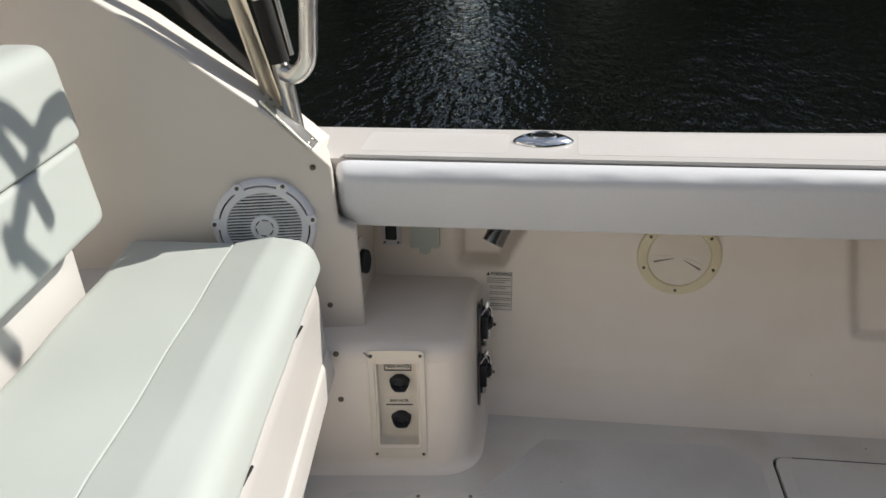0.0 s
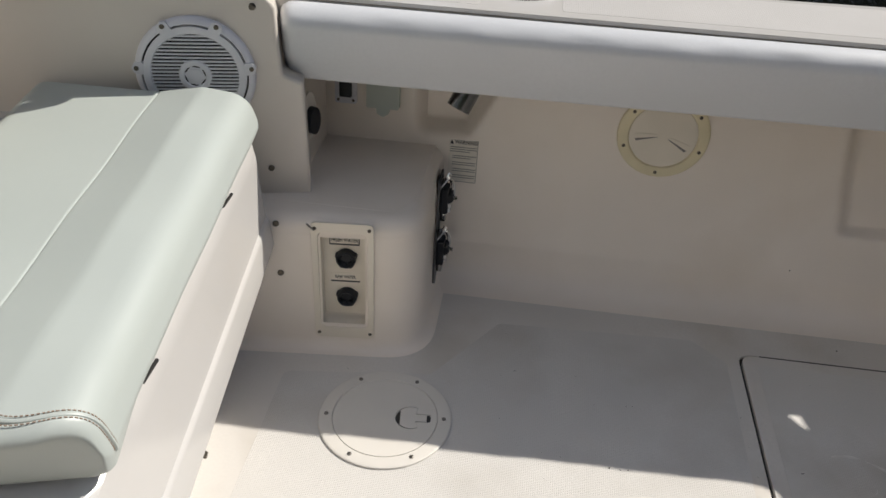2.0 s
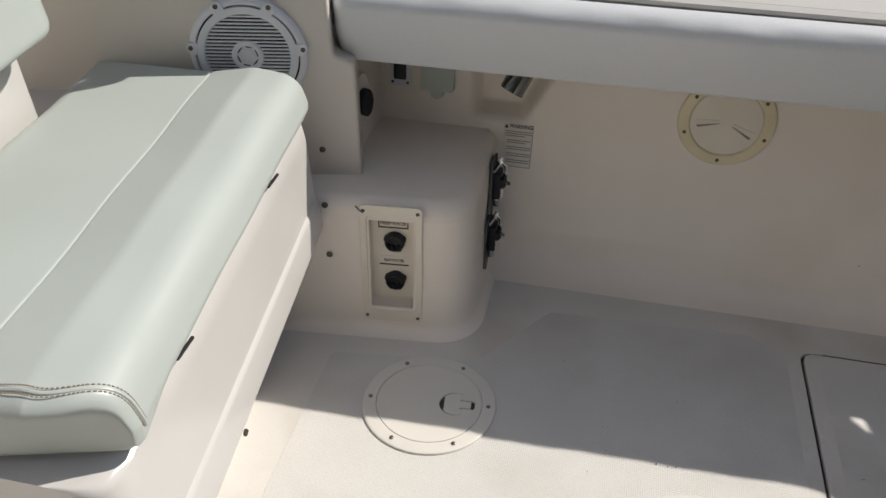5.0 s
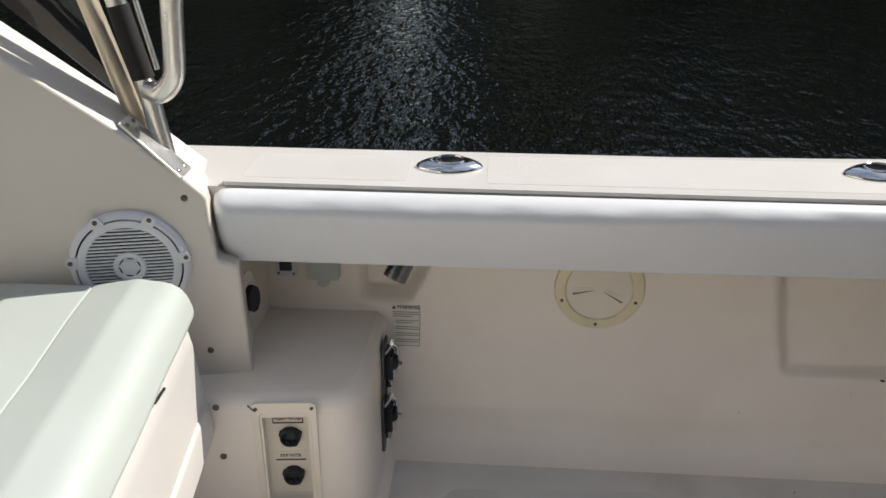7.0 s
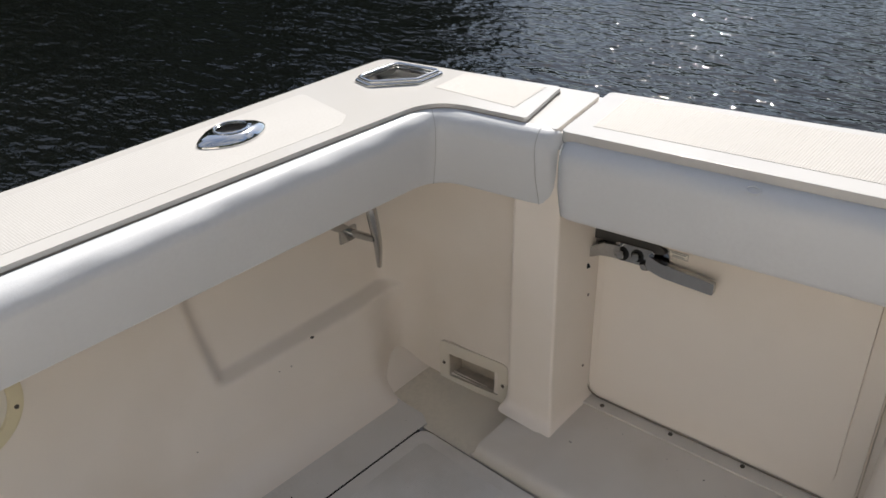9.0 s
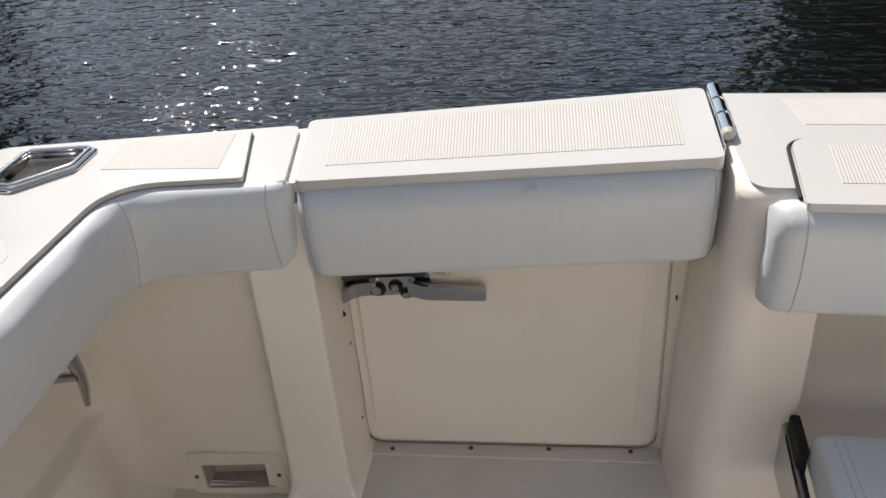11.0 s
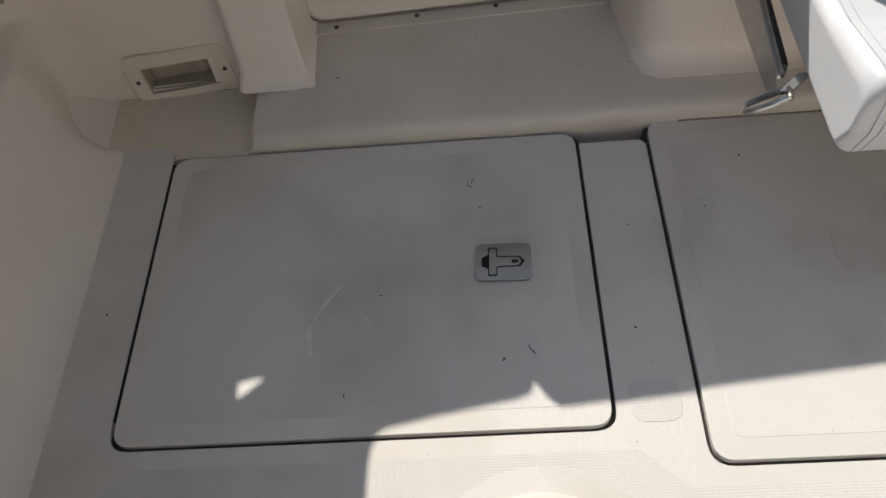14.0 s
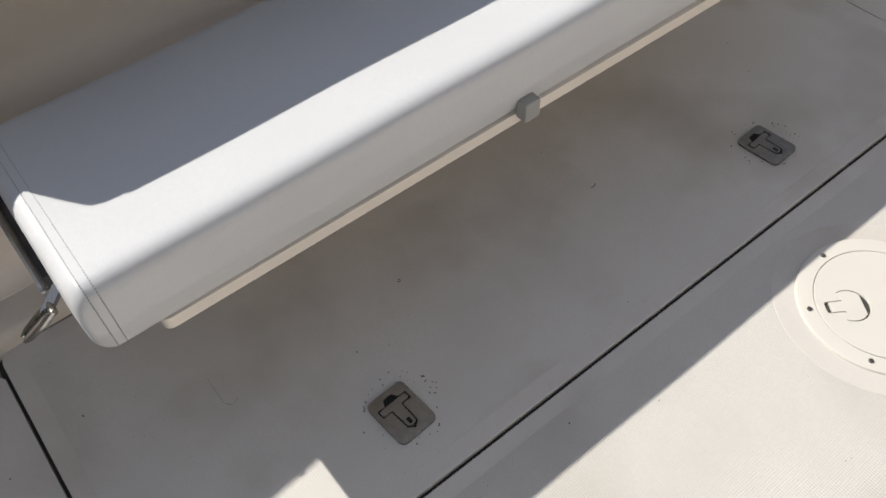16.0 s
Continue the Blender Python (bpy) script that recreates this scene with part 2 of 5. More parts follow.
def sweep(path, profile, closed_profile=False, shape=None, cap=False):
    """Sweeps (inboard, z) points along a path in plan; inboard lies to the right of the way."""
    bm = bmesh.new()
    rows = []
    for i, p in enumerate(path):
        a, c = Vector(path[max(i - 1, 0)]), Vector(path[min(i + 1, len(path) - 1)])
        d = (c - a).normalized()
        nrm = Vector((d.y, -d.x))
        pts = profile(i / (len(path) - 1), p) if callable(profile) else profile
        rows.append([bm.verts.new((p[0] + nrm.x * o, p[1] + nrm.y * o, z)) for o, z in pts])
    k = len(rows[0])
    for a, c in zip(rows, rows[1:]):
        for j in range(k if closed_profile else k - 1):
            bm.faces.new((a[j], a[(j + 1) % k], c[(j + 1) % k], c[j]))
    if cap and closed_profile:
        bm.faces.new(rows[0])
        bm.faces.new(rows[-1])
    return bm


def resample(path, step):
    out = [Vector(path[0])]
    for a, c in zip(path, path[1:]):
        a, c = Vector(a), Vector(c)
        n = max(1, math.ceil((c - a).length / step))
        out += [a.lerp(c, k / n) for k in range(1, n + 1)]
    return [tuple(p) for p in out]


def tube(points, r, seg=12, cap=True):
    """A round tube through 3D points; r: one radius or one a point."""
    bm = bmesh.new()
    pts = [Vector(p) for p in points]
    rows, up = [], None
    for i, p in enumerate(pts):
        d = (pts[min(i + 1, len(pts) - 1)] - pts[max(i - 1, 0)]).normalized()
        if up is None:
            up = d.orthogonal().normalized()
        side = d.cross(up).normalized()
        up = side.cross(d).normalized()
        rad = r[i] if isinstance(r, (list, tuple)) else r
        rows.append([bm.verts.new(p + rad * (math.cos(2 * math.pi * k / seg) * side + math.sin(2 * math.pi * k / seg) * up)) for k in range(seg)])
    for a, c in zip(rows, rows[1:]):
        for k in range(seg):
            bm.faces.new((a[k], a[(k + 1) % seg], c[(k + 1) % seg], c[k]))
    if cap:
        bm.faces.new(rows[0])
        bm.faces.new(rows[-1])
    return bm


def smooth_path(pts, n=6):
    """A Catmull-Rom curve through 3D points."""
    p = [Vector(q) for q in pts]
    p = [2 * p[0] - p[1], *p, 2 * p[-1] - p[-2]]
    out = []
    for i in range(1, len(p) - 2):
        for k in range(n):
            t = k / n
            out.append(0.5 * (2 * p[i] + (p[i + 1] - p[i - 1]) * t + (2 * p[i - 1] - 5 * p[i] + 4 * p[i + 1] - p[i + 2]) * t * t
                              + (3 * p[i] - p[i - 1] - 3 * p[i + 1] + p[i + 2]) * t ** 3))
    return out + [p[-2]]


def lathe(profile, seg=40, stretch=1.0):
    """Turns (radius, z) points about z."""
    bm = bmesh.new()
    rows = []
    for rad, z in profile:
        if rad < 1e-6:
            rows.append([bm.verts.new((0, 0, z))])
        else:
            rows.append([bm.verts.new((rad * stretch * math.cos(2 * math.pi * k / seg), rad * math.sin(2 * math.pi * k / seg), z)) for k in range(seg)])
    for a, c in zip(rows, rows[1:]):
        for k in range(seg):
            q = [v for v in (a[k % len(a)], a[(k + 1) % len(a)], c[(k + 1) % len(c)], c[k % len(c)])]
            q = list(dict.fromkeys(q))
            if len(q) > 2:
                bm.faces.new(q)
    return bm


def loft(rows, close_ring=False, cap=False):
    """Faces between rows of 3D points."""
    bm = bmesh.new()
    vs = [[bm.verts.new(p) for p in row] for row in rows]
    k = len(vs[0])
    for a, c in zip(vs, vs[1:]):
        for j in range(k if close_ring else k - 1):
            bm.faces.new((a[j], a[(j + 1) % k], c[(j + 1) % k], c[j]))
    if cap:
        bm.faces.new(vs[0])
        bm.faces.new(vs[-1])
    return bm


def frame_at(origin, normal, up=(0, 0, 1)):
    """A pose whose z is the normal and whose y is as near to up as can be."""
    z = Vector(normal).normalized()
    x = Vector(up).cross(z).normalized()
    y = z.cross(x)
    return Matrix(((x.x, y.x, z.x, origin[0]), (x.y, y.y, z.y, origin[1]), (x.z, y.z, z.z, origin[2]), (0, 0, 0, 1)))


def screw_mesh(r=0.0045):
    bm = lathe([(r, 0.0), (r * 0.95, r * 0.35), (r * 0.6, r * 0.5), (0, r * 0.55)], 14)
    merge(bm, box(-r * 0.8, r * 0.8, -r * 0.14, r * 0.14, r * 0.45, r * 0.62))
    return bm


_screws = {}


def screw(parent, m, r=0.0045, mat=None, name="screw"):
    key = (r, (mat or SCREW).name)
    if key not in _screws:
        me = bpy.data.meshes.new("screw")
        bm = screw_mesh(r)
        bm.to_mesh(me)
        bm.free()
        me.materials.append(mat or SCREW)
        me.shade_smooth()
        me.set_sharp_from_angle(angle=radians(40))
        _screws[key] = me
    ob = new(name, _screws[key])
    ob.parent = parent
    ob.matrix_basis = m
    return ob


def text_mesh(words, size, depth=0.0003, wide=1.0):
    cu = bpy.data.curves.new("words", "FONT")
    cu.offset = size * 0.022
    cu.body, cu.size, cu.extrude, cu.align_x, cu.align_y = words, size, depth, "CENTER", "CENTER"
    ob = bpy.data.objects.new("words", cu)
    me = bpy.data.meshes.new_from_object(ob)
    bm = bmesh.new()
    bm.from_mesh(me)
    bmesh.ops.scale(bm, vec=(wide, 1, 1), verts=bm.verts)
    bpy.data.meshes.remove(me)
    bpy.data.objects.remove(ob)
    bpy.data.curves.remove(cu)
    return bm


def ribbed(quad, z, pitch=0.0042, high=0.0005, drop=None):
    """A moulded panel of fine ribs across a four-sided outline: corners go round, ribs run from side 1-4 to side 2-3."""
    a, b, c, d = [Vector(p) for p in quad]
    n = max(2, int((d - a).length / pitch))
    bm = bmesh.new()
    rows = []
    for k in range(n):
        for f, h in ((0.0, 0.0), (0.28, high), (0.72, high)):
            u = (k + f) / n
            p, q = a.lerp(d, u), b.lerp(c, u)
            row = []
            for v, low in ((0.0, 0.002), (0.006, 0.0), (0.994, 0.0), (1.0, 0.002)):
                r = p.lerp(q, v)
                row.append(bm.verts.new((r.x, r.y, z + h - low + (drop(r.x, r.y) if drop else 0.0))))
            rows.append(row)
    for e, g in zip(rows, rows[1:]):
        for j in range(3):
            bm.faces.new((e[j], e[j + 1], g[j + 1], g[j]))
    return bm


def smoothstep(a, b, x):
    t = min(1.0, max(0.0, (x - a) / (b - a)))
    return t * t * (3 - 2 * t)


# ---- water and setting ----
def water_material():
    m = bpy.data.materials.new("dark_water")
    m.use_nodes = True
    n, l = m.node_tree.nodes, m.node_tree.links
    b = n["Principled BSDF"]
    b.inputs["Base Color"].default_value = (0.0035, 0.0042, 0.0040, 1)
    b.inputs["Roughness"].default_value = 0.05
    b.inputs["IOR"].default_value = 1.33
    at = n.new("ShaderNodeTexCoord")
    heights = None
    for scale, stretch, turn, amount in ((1.6, 1.4, 20, 0.62), (4.4, 2.3, -14, 0.50), (11.0, 2.0, 24, 0.22), (27.0, 1.6, 10, 0.06)):
        mp = n.new("ShaderNodeMapping")
        mp.inputs["Rotation"].default_value = (0, 0, radians(turn))
        mp.inputs["Scale"].default_value = (scale * stretch, scale, scale)
        l.new(at.outputs["Object"], mp.inputs["Vector"])
        t = n.new("ShaderNodeTexNoise")
        t.inputs["Scale"].default_value, t.inputs["Detail"].default_value, t.inputs["Roughness"].default_value = 1.0, 1.6, 0.5
        l.new(mp.outputs["Vector"], t.inputs["Vector"])
        mu = n.new("ShaderNodeMath")
        mu.operation = "MULTIPLY"
        l.new(t.outputs["Fac"], mu.inputs[0])
        mu.inputs[1].default_value = amount
        if heights is None:
            heights = mu.outputs[0]
        else:
            ad = n.new("ShaderNodeMath")
            l.new(heights, ad.inputs[0])
            l.new(mu.outputs[0], ad.inputs[1])
            heights = ad.outputs[0]
    bp = n.new("ShaderNodeBump")
    bp.inputs["Strength"].default_value, bp.inputs["Distance"].default_value = 0.9, 0.052
    l.new(heights, bp.inputs["Height"])
    l.new(bp.outputs["Normal"], b.inputs["Normal"])
    return m


WATER_Z = -0.42
bm = bmesh.new()
bmesh.ops.create_grid(bm, x_segments=8, y_segments=8, size=1500)
bmesh.ops.translate(bm, vec=(0, 0, WATER_Z), verts=bm.verts)
lone("water", bm, water_material(), "dark rippled harbour water around the boat", "water", kind="structure")


def far_woods():
    """Wooded banks all round but for the open reach astern and a narrow gap abeam."""
    rnd = random.Random(11)
    ball = bmesh.new()
    bmesh.ops.create_icosphere(ball, subdivisions=2, radius=1.0)
    shape, tris = [v.co.copy() for v in ball.verts], [[v.index for v in f.verts] for f in ball.faces]
    ball.free()
    verts, faces = [], []
    for k in range(130):
        az = 44 + k * 304 / 129 + rnd.uniform(-1, 1)
        if abs(az - 95.9) < 3.0:
            continue
        if abs(az - 95.9) < 6.0:
            az -= math.copysign(1.3, az - 95.9)
        dist, tall = rnd.uniform(42, 60), rnd.uniform(18, 27) if az < 84 else rnd.uniform(24, 36)
        cx, cy = dist * math.cos(radians(az)), dist * math.sin(radians(az))
        for j in range(9):
            f = j / 8
            r = (3.6 - 2.2 * f) * rnd.uniform(0.8, 1.25)
            c = Vector((cx + rnd.uniform(-2.2, 2.2) * (1.1 - f), cy + rnd.uniform(-2.2, 2.2) * (1.1 - f), WATER_Z + 1.5 + f * (tall - 2.5)))
            n = len(verts)
            verts += [c + p * r * rnd.uniform(0.8, 1.2) for p in shape]
            faces += [[n + i for i in tri] for tri in tris]
    # lower woods across the open reach, unseen, added to dim the water's reflection
    for k in range(46):
        az = -16 + k * 64 / 45 + rnd.uniform(-0.6, 0.6)
        dist, tall = rnd.uniform(105, 140), rnd.uniform(6, 10)
        cx, cy = dist * math.cos(radians(az)), dist * math.sin(radians(az))
        for j in range(8):
            f = j / 7
            r = (5.5 - 3.0 * f) * rnd.uniform(0.8, 1.25)
            c = Vector((cx + rnd.uniform(-3, 3) * (1.1 - f), cy + rnd.uniform(-3, 3) * (1.1 - f), WATER_Z + 2.5 + f * (tall - 4)))
            n = len(verts)
            verts += [c + p * r * rnd.uniform(0.8, 1.2) for p in shape]
            faces += [[n + i for i in tri] for tri in tris]
    me = bpy.data.meshes.new("far_woods")
    me.from_pydata(verts, [], faces)
    return me


LEAVES = material("foliage", (0.05, 0.065, 0.03), rough=0.8, tint=0.5, scale=1.5, grain=0.4, grain_scale=6)
woods = new("far_woods", far_woods())
woods.data.materials.append(LEAVES)
tagged(woods, "dark green woods on the far bank", "woods", kind="stuff")

# plan of the cockpit: x aft, y to starboard, z up from the sole
GZ = 0.648           # gunwale top
HATCH_A = (0.797, 1.2925, 1.119, 1.768)
HATCH_B = (0.745, 1.306, -0.62, 1.004)


def rise(y):
    """The transom's top climbs towards the middle of the boat."""
    return max(0.0, min(0.02, 0.02 * (1.60 - y)))


# sole with two hatch openings
GAP = 0.006
a0, a1, b0, b1 = HATCH_A
a2, a3, b2, b3 = HATCH_B
sole_outline = ([(-1.6, -1.75), (1.308, -1.75), (1.308, b2 - GAP)]
                + rounded([(1.308, b2 - GAP), (a2 - GAP, b2 - GAP), (a2 - GAP, b3 + GAP), (1.262, b3 + GAP)], [0, 0.03, 0.03, 0.0])[1:]
                + rounded([(1.272, b3 + GAP + 0.008), (1.272, b0 - GAP)], 0)
                + rounded([(1.272, b0 - GAP), (a0 - GAP, b0 - GAP), (a0 - GAP, b1 + GAP), (1.31, b1 + GAP)], [0, 0.03, 0.03, 0])[1:]
                + rounded([(1.31, b1 + GAP), (1.325, 1.80), (1.325, 1.99)], [0.0, 0.02, 0])[1:]
                + [(-1.6, 1.99)])
floor = lone("floor", slab(sole_outline, -0.06, 0.0, r=0.006), FLOOR_GEL, "off-white fibreglass cockpit sole, worn and faintly stained", "floor", kind="structure")


def deck_panel(outline, parent, mat=None, z=0.0, h=0.0005, label="moulded non-skid panel"):
    return part("nonskid_panel", slab(rounded(outline, 0.02), z - 0.004, z + h, r=0.0004, seg=1), mat or DECK, parent, label)


deck_panel([(-0.10, -1.5), (0.715, -1.5), (0.715, 1.04), (0.765, 1.09), (0.765, 1.74), (0.70, 1.80), (0.30, 1.78), (0.18, 1.60), (-0.10, 1.56)], floor)
deck_panel([(0.80, 1.03), (0.86, 1.03), (0.86, 1.095), (0.80, 1.095)], floor)
bm = slab(rect(0.6, 1.56, -1.75, 2.0), -0.16, -0.045)
merge(bm, slab(rounded(rect(1.2995, 1.50, 1.640, 1.955), 0.004), -0.044, -0.004, r=0.003, seg=2))
lone("gutter", bm, GUTTER, "recessed drain gutter under the hatch edges", "gutter", kind="structure")


def tee_latch(at, turn, dull):
    """A flush lift latch: plate, dished well and T-shaped handle."""
    t = thing("hatch_latch", ("tarnished" if dull else "polished") + " steel flush latch with a T handle in a hatch", "latch", "hatch latches",
              at=Matrix.Translation(at) @ Matrix.Rotation(radians(turn), 4, "Z"))
    mat = STEEL_DULL if dull else LATCH_STEEL
    tee = [(-0.020, -0.0225), (-0.010, -0.0225), (-0.010, -0.008), (0.022, -0.007), (0.026, 0.0), (0.022, 0.007), (-0.010, 0.008), (-0.010, 0.0225), (-0.020, 0.0225)]
    well = rounded([(-0.0217, -0.0245), (-0.0085, -0.0245), (-0.0085, -0.0098), (0.0235, -0.009), (0.031, 0.0), (0.0235, 0.009), (-0.0085, 0.0098), (-0.0085, 0.0245), (-0.0217, 0.0245),
                    (-0.0217, 0.012), (-0.031, 0.007), (-0.031, -0.007), (-0.0217, -0.012)], 0.002, 3)
    part("plate", slab(rounded(rect(-0.040, 0.040, -0.0315, 0.0315), 0.011), 0.0, 0.0034, holes=[well], r=0.0016, seg=3), mat, t)
    # black floor gives the recess round the handle its shade
    part("well", slab(rounded(rect(-0.034, 0.034, -0.026, 0.026), 0.004), -0.004, 0.0006), RUBBER, t, "dark recessed well")
    h = part("handle", slab(rounded(tee, 0.003, 3), 0.0006, 0.0036, r=0.0014, seg=3), mat, t)
    part("keyway", slab(rounded(rect(0.012, 0.022, -0.0028, 0.0028), 0.0024, 3), 0.0030, 0.0039), RUBBER, h)
    return t


def hatch(name, dims, label, z=0.003, panel=0.028):
    x0, x1, y0, y1 = dims
    t = thing(name, label, "deck hatch", "cockpit hatches")
    part("lid", slab(rounded(rect(x0, x1, y0, y1), 0.026, 6), -0.03, z, r=0.007, seg=3), FLOOR_GEL, t)
    part("nonskid_panel", slab(rounded(rect(x0 + panel, x1 - panel, y0 + panel, y1 - panel), 0.016), z - 0.003, z + 0.0004, r=0.0003, seg=1), HATCH_DECK, t, "moulded non-skid panel")
    part("gasket", slab(rounded(rect(x0 - 0.009, x1 + 0.004, y0 - 0.009, y1 + 0.009), 0.03), -0.043, -0.007), GASKET, t, "dark grimy rubber gasket")
    return t


hatch_a = hatch("deck_hatch", HATCH_A, "off-white fibreglass deck hatch with rounded corners beside the transom door")
part("seal_strip", box(0.835, 1.285, 1.7695, 1.7735, -0.03, 0.0008), RUBBER, hatch_a, "black rubber seal strip")
hatch_b = hatch("deck_hatch", HATCH_B, "long off-white fibreglass deck hatch under the folding bench")
latches = [tee_latch((1.050, 1.244, 0.0042), -92, False), tee_latch((0.851, 0.601, 0.0042), 180 + 4, True), tee_latch((0.856, -0.178, 0.0042), 180 + 4, True)]
# piano hinge along the long hatch
hinge = thing("piano_hinge", "thin stainless piano hinge along the back of the long hatch", "hinge")
part("leaf", box(1.302, 1.315, -0.55, 0.955, 0.0, 0.0045, 0.001), STEEL_DULL, hinge)
part("knuckle", tube([(1.308, -0.55, 0.0055), (1.308, 0.955, 0.0055)], 0.0032, 8), STEEL_DULL, hinge)


# ---- starboard liner ----
WALL_PATH = resample(rounded([(-0.135, 1.985), (1.462, 1.985), (1.478, 1.58)], [0, 0.085, 0], 10, closed=False), 0.009)


def wall_profile(f, p):
    """(inboard, z): flares in to a cove at the sole; upright round the corner, where it drops into the gutter."""
    aft = smoothstep(1.30, 1.455, p[0])
    foot = -0.046 * smoothstep(1.322, 1.37, p[0])
    body = [((1 - aft) * (0.075 * (1 - smoothstep(-0.05, 0.34, z)) - 0.016 * smoothstep(0.34, 0.62, z)) + aft * (0.010 - 0.006 * z), z) for z in ([k / 100 for k in range(62, 23, -1)] + [0.23 - k * 0.004 for k in range(1, 17)] + [k / 100 for k in range(16, 8, -1)])]
    o0 = body[-1][0]
    w = 0.070 * (1 - aft) + 0.028 * aft
    top = 0.08 + foot * 0.6
    cove = [(o0 + w * (1 - math.cos(radians(a))), top + (foot - top) * math.sin(radians(a))) for a in range(12, 91, 13)]
    return body + cove + [(o0 + w + 0.03, foot - 0.002), (o0 + w + 0.03, -0.07)]


def liner_wall():
    bm = sweep(WALL_PATH, lambda f, p: (lambda q: q + [(o - 0.008, z) for o, z in reversed(q)])(wall_profile(f, p)), closed_profile=True, cap=True)
    for v in bm.verts:
        x, y, z = v.co
        if y < 1.80 or x > 1.47:
            continue
        # small cup for the forward rod holder, narrower at its foot
        right = 0.180 + (z - 0.335) * 0.50
        d = smoothstep(0.082, 0.100, x) * (1 - smoothstep(right, right + 0.018, x)) * smoothstep(0.322, 0.344, z)
        # long recess that runs aft to the corner
        left = 0.988 - (z - 0.2) * 0.16
        d2 = smoothstep(left - 0.012, left + 0.014, x) * smoothstep(0.190, 0.208, z) * (1 - smoothstep(1.40, 1.455, x))
        v.co.y += 0.044 * d + (0.022 + 0.006 * smoothstep(1.0, 1.35, x)) * d2
    slot = [f for f in bm.faces if 1.722 < f.calc_center_median().y < 1.838 and 0.012 < f.calc_center_median().z < 0.066 and f.calc_center_median().x > 1.43]
    bmesh.ops.delete(bm, geom=slot, context="FACES")
    return bm


# straight cove between the liner and the gutter in the corner
section = [(1.980 - 0.082 * (1 - math.cos(radians(a))), 0.11 - 0.113 * math.sin(radians(a))) for a in range(0, 91, 9)] + [(1.898, -0.03), (1.99, -0.03), (1.99, 0.11)]
bm = loft([[(x, y + 0.05 * (x - 1.39), z) for y, z in section] for x in (1.29, 1.35, 1.41, 1.468)], True, True)
lone("wall_cove", bm, GELCOAT, "cream fibreglass cove at the foot of the side liner", "wall", kind="structure", angle=60)
lone("wall_starboard", liner_wall(), GELCOAT, "cream moulded fibreglass side liner with soft recesses", "wall", kind="structure", angle=60)

# gunwale deck: side, corner and the stub up to the door
gun_outline = ([(-1.5, 2.012), (0.8, 2.026)] + rounded([(0.8, 2.026), (1.518, 2.062), (1.608, 1.608), (1.422, 1.570)], [0, 0.03, 0.015, 0.01])[1:-1]
               + rounded([(1.608, 1.608), (1.422, 1.570), (1.40, 1.815), (0.3, 1.80), (-1.5, 1.795)], [0, 0.01, 0.07, 0, 0], 8)[1:])
ROD1, ROD2 = (0.279, 1.908), (1.064, 1.928)
HAWSE = [(1.366, 1.976), (1.476, 1.981), (1.494, 1.880), (1.428, 1.876), (1.360, 1.934)]


def shifted(loop, k):
    c = Vector((sum(p[0] for p in loop) / len(loop), sum(p[1] for p in loop) / len(loop)))
    return [tuple(c + (Vector(p) - c) * k) for p in loop]


def ellipse(c, a, b, turn=0.0, n=24):
    ct, st = math.cos(radians(turn)), math.sin(radians(turn))
    return [(c[0] + a * math.cos(q) * ct - b * math.sin(q) * st, c[1] + a * math.cos(q) * st + b * math.sin(q) * ct) for q in (2 * math.pi * k / n for k in range(n))]


gun_holes = [ellipse(ROD1, 0.026, 0.023), ellipse(ROD2, 0.026, 0.023), rounded(shifted(HAWSE, 0.96), 0.012, 4)]
gunwale = lone("gunwale", slab(gun_outline, GZ - 0.035, GZ, holes=gun_holes, r=0.008, seg=3, drop=lambda x, y: rise(y) if x > 1.3 else 0.0), GELCOAT_WHITE_DIMMED,
               "glossy white fibreglass gunwale along the starboard side", "gunwale", kind="structure")
pad_outline = (rounded([(-0.122, 1.800), (-0.085, 1.978), (0.7, 1.998), (1.36, 2.032), (1.496, 2.034), (1.575, 1.665)], [0.01, 0.03, 0, 0.02, 0.03, 0.012], 6)
               + rounded([(1.575, 1.665), (1.415, 1.625), (1.388, 1.802), (0.4, 1.7985), (-0.125, 1.800)], [0, 0.006, 0.085, 0, 0], 10)[1:-1])
pad_holes = [ellipse(ROD1, 0.028, 0.025), ellipse(ROD2, 0.028, 0.025), rounded(shifted(HAWSE, 0.96), 0.012, 4)]
part("side_pad", slab(pad_outline, GZ - 0.01, GZ + 0.009, holes=pad_holes, r=0.004, seg=2, drop=lambda x, y: rise(y) * 0.6 if x > 1.3 else 0.0), GELCOAT_WHITE_DIMMED, gunwale, "raised smooth white deck pad")
rim = [Vector((*p, GZ + 0.0008 + (rise(p[1]) * 0.6 if p[0] > 1.3 else 0.0))) for p in pad_outline]
part("joint", tube(rim + rim[:1], 0.0013, 6, cap=False), SEAL, gunwale, "dark joint round the pad")
for loop, holes in ((rect(-0.092, 0.208, 1.826, 1.958), ()), ([(0.350, 1.826), (1.205, 1.832), (1.240, 1.860), (1.262, 2.000), (0.350, 1.974)], [ellipse(ROD2, 0.030, 0.027)])):
    part("nonskid_panel", slab(rounded(loop, 0.012, 4), GZ + 0.004, GZ + 0.0094, holes=holes, r=0.0003, seg=1), PAD, gunwale, "fine ivory non-skid panel")
part("ribbed_panel", ribbed([(1.432, 1.842), (1.526, 1.852), (1.556, 1.688), (1.440, 1.668)], GZ + 0.0092, drop=lambda x, y: rise(y) * 0.6), PAD_AFT, gunwale, "ribbed ivory non-skid panel", smooth=False)
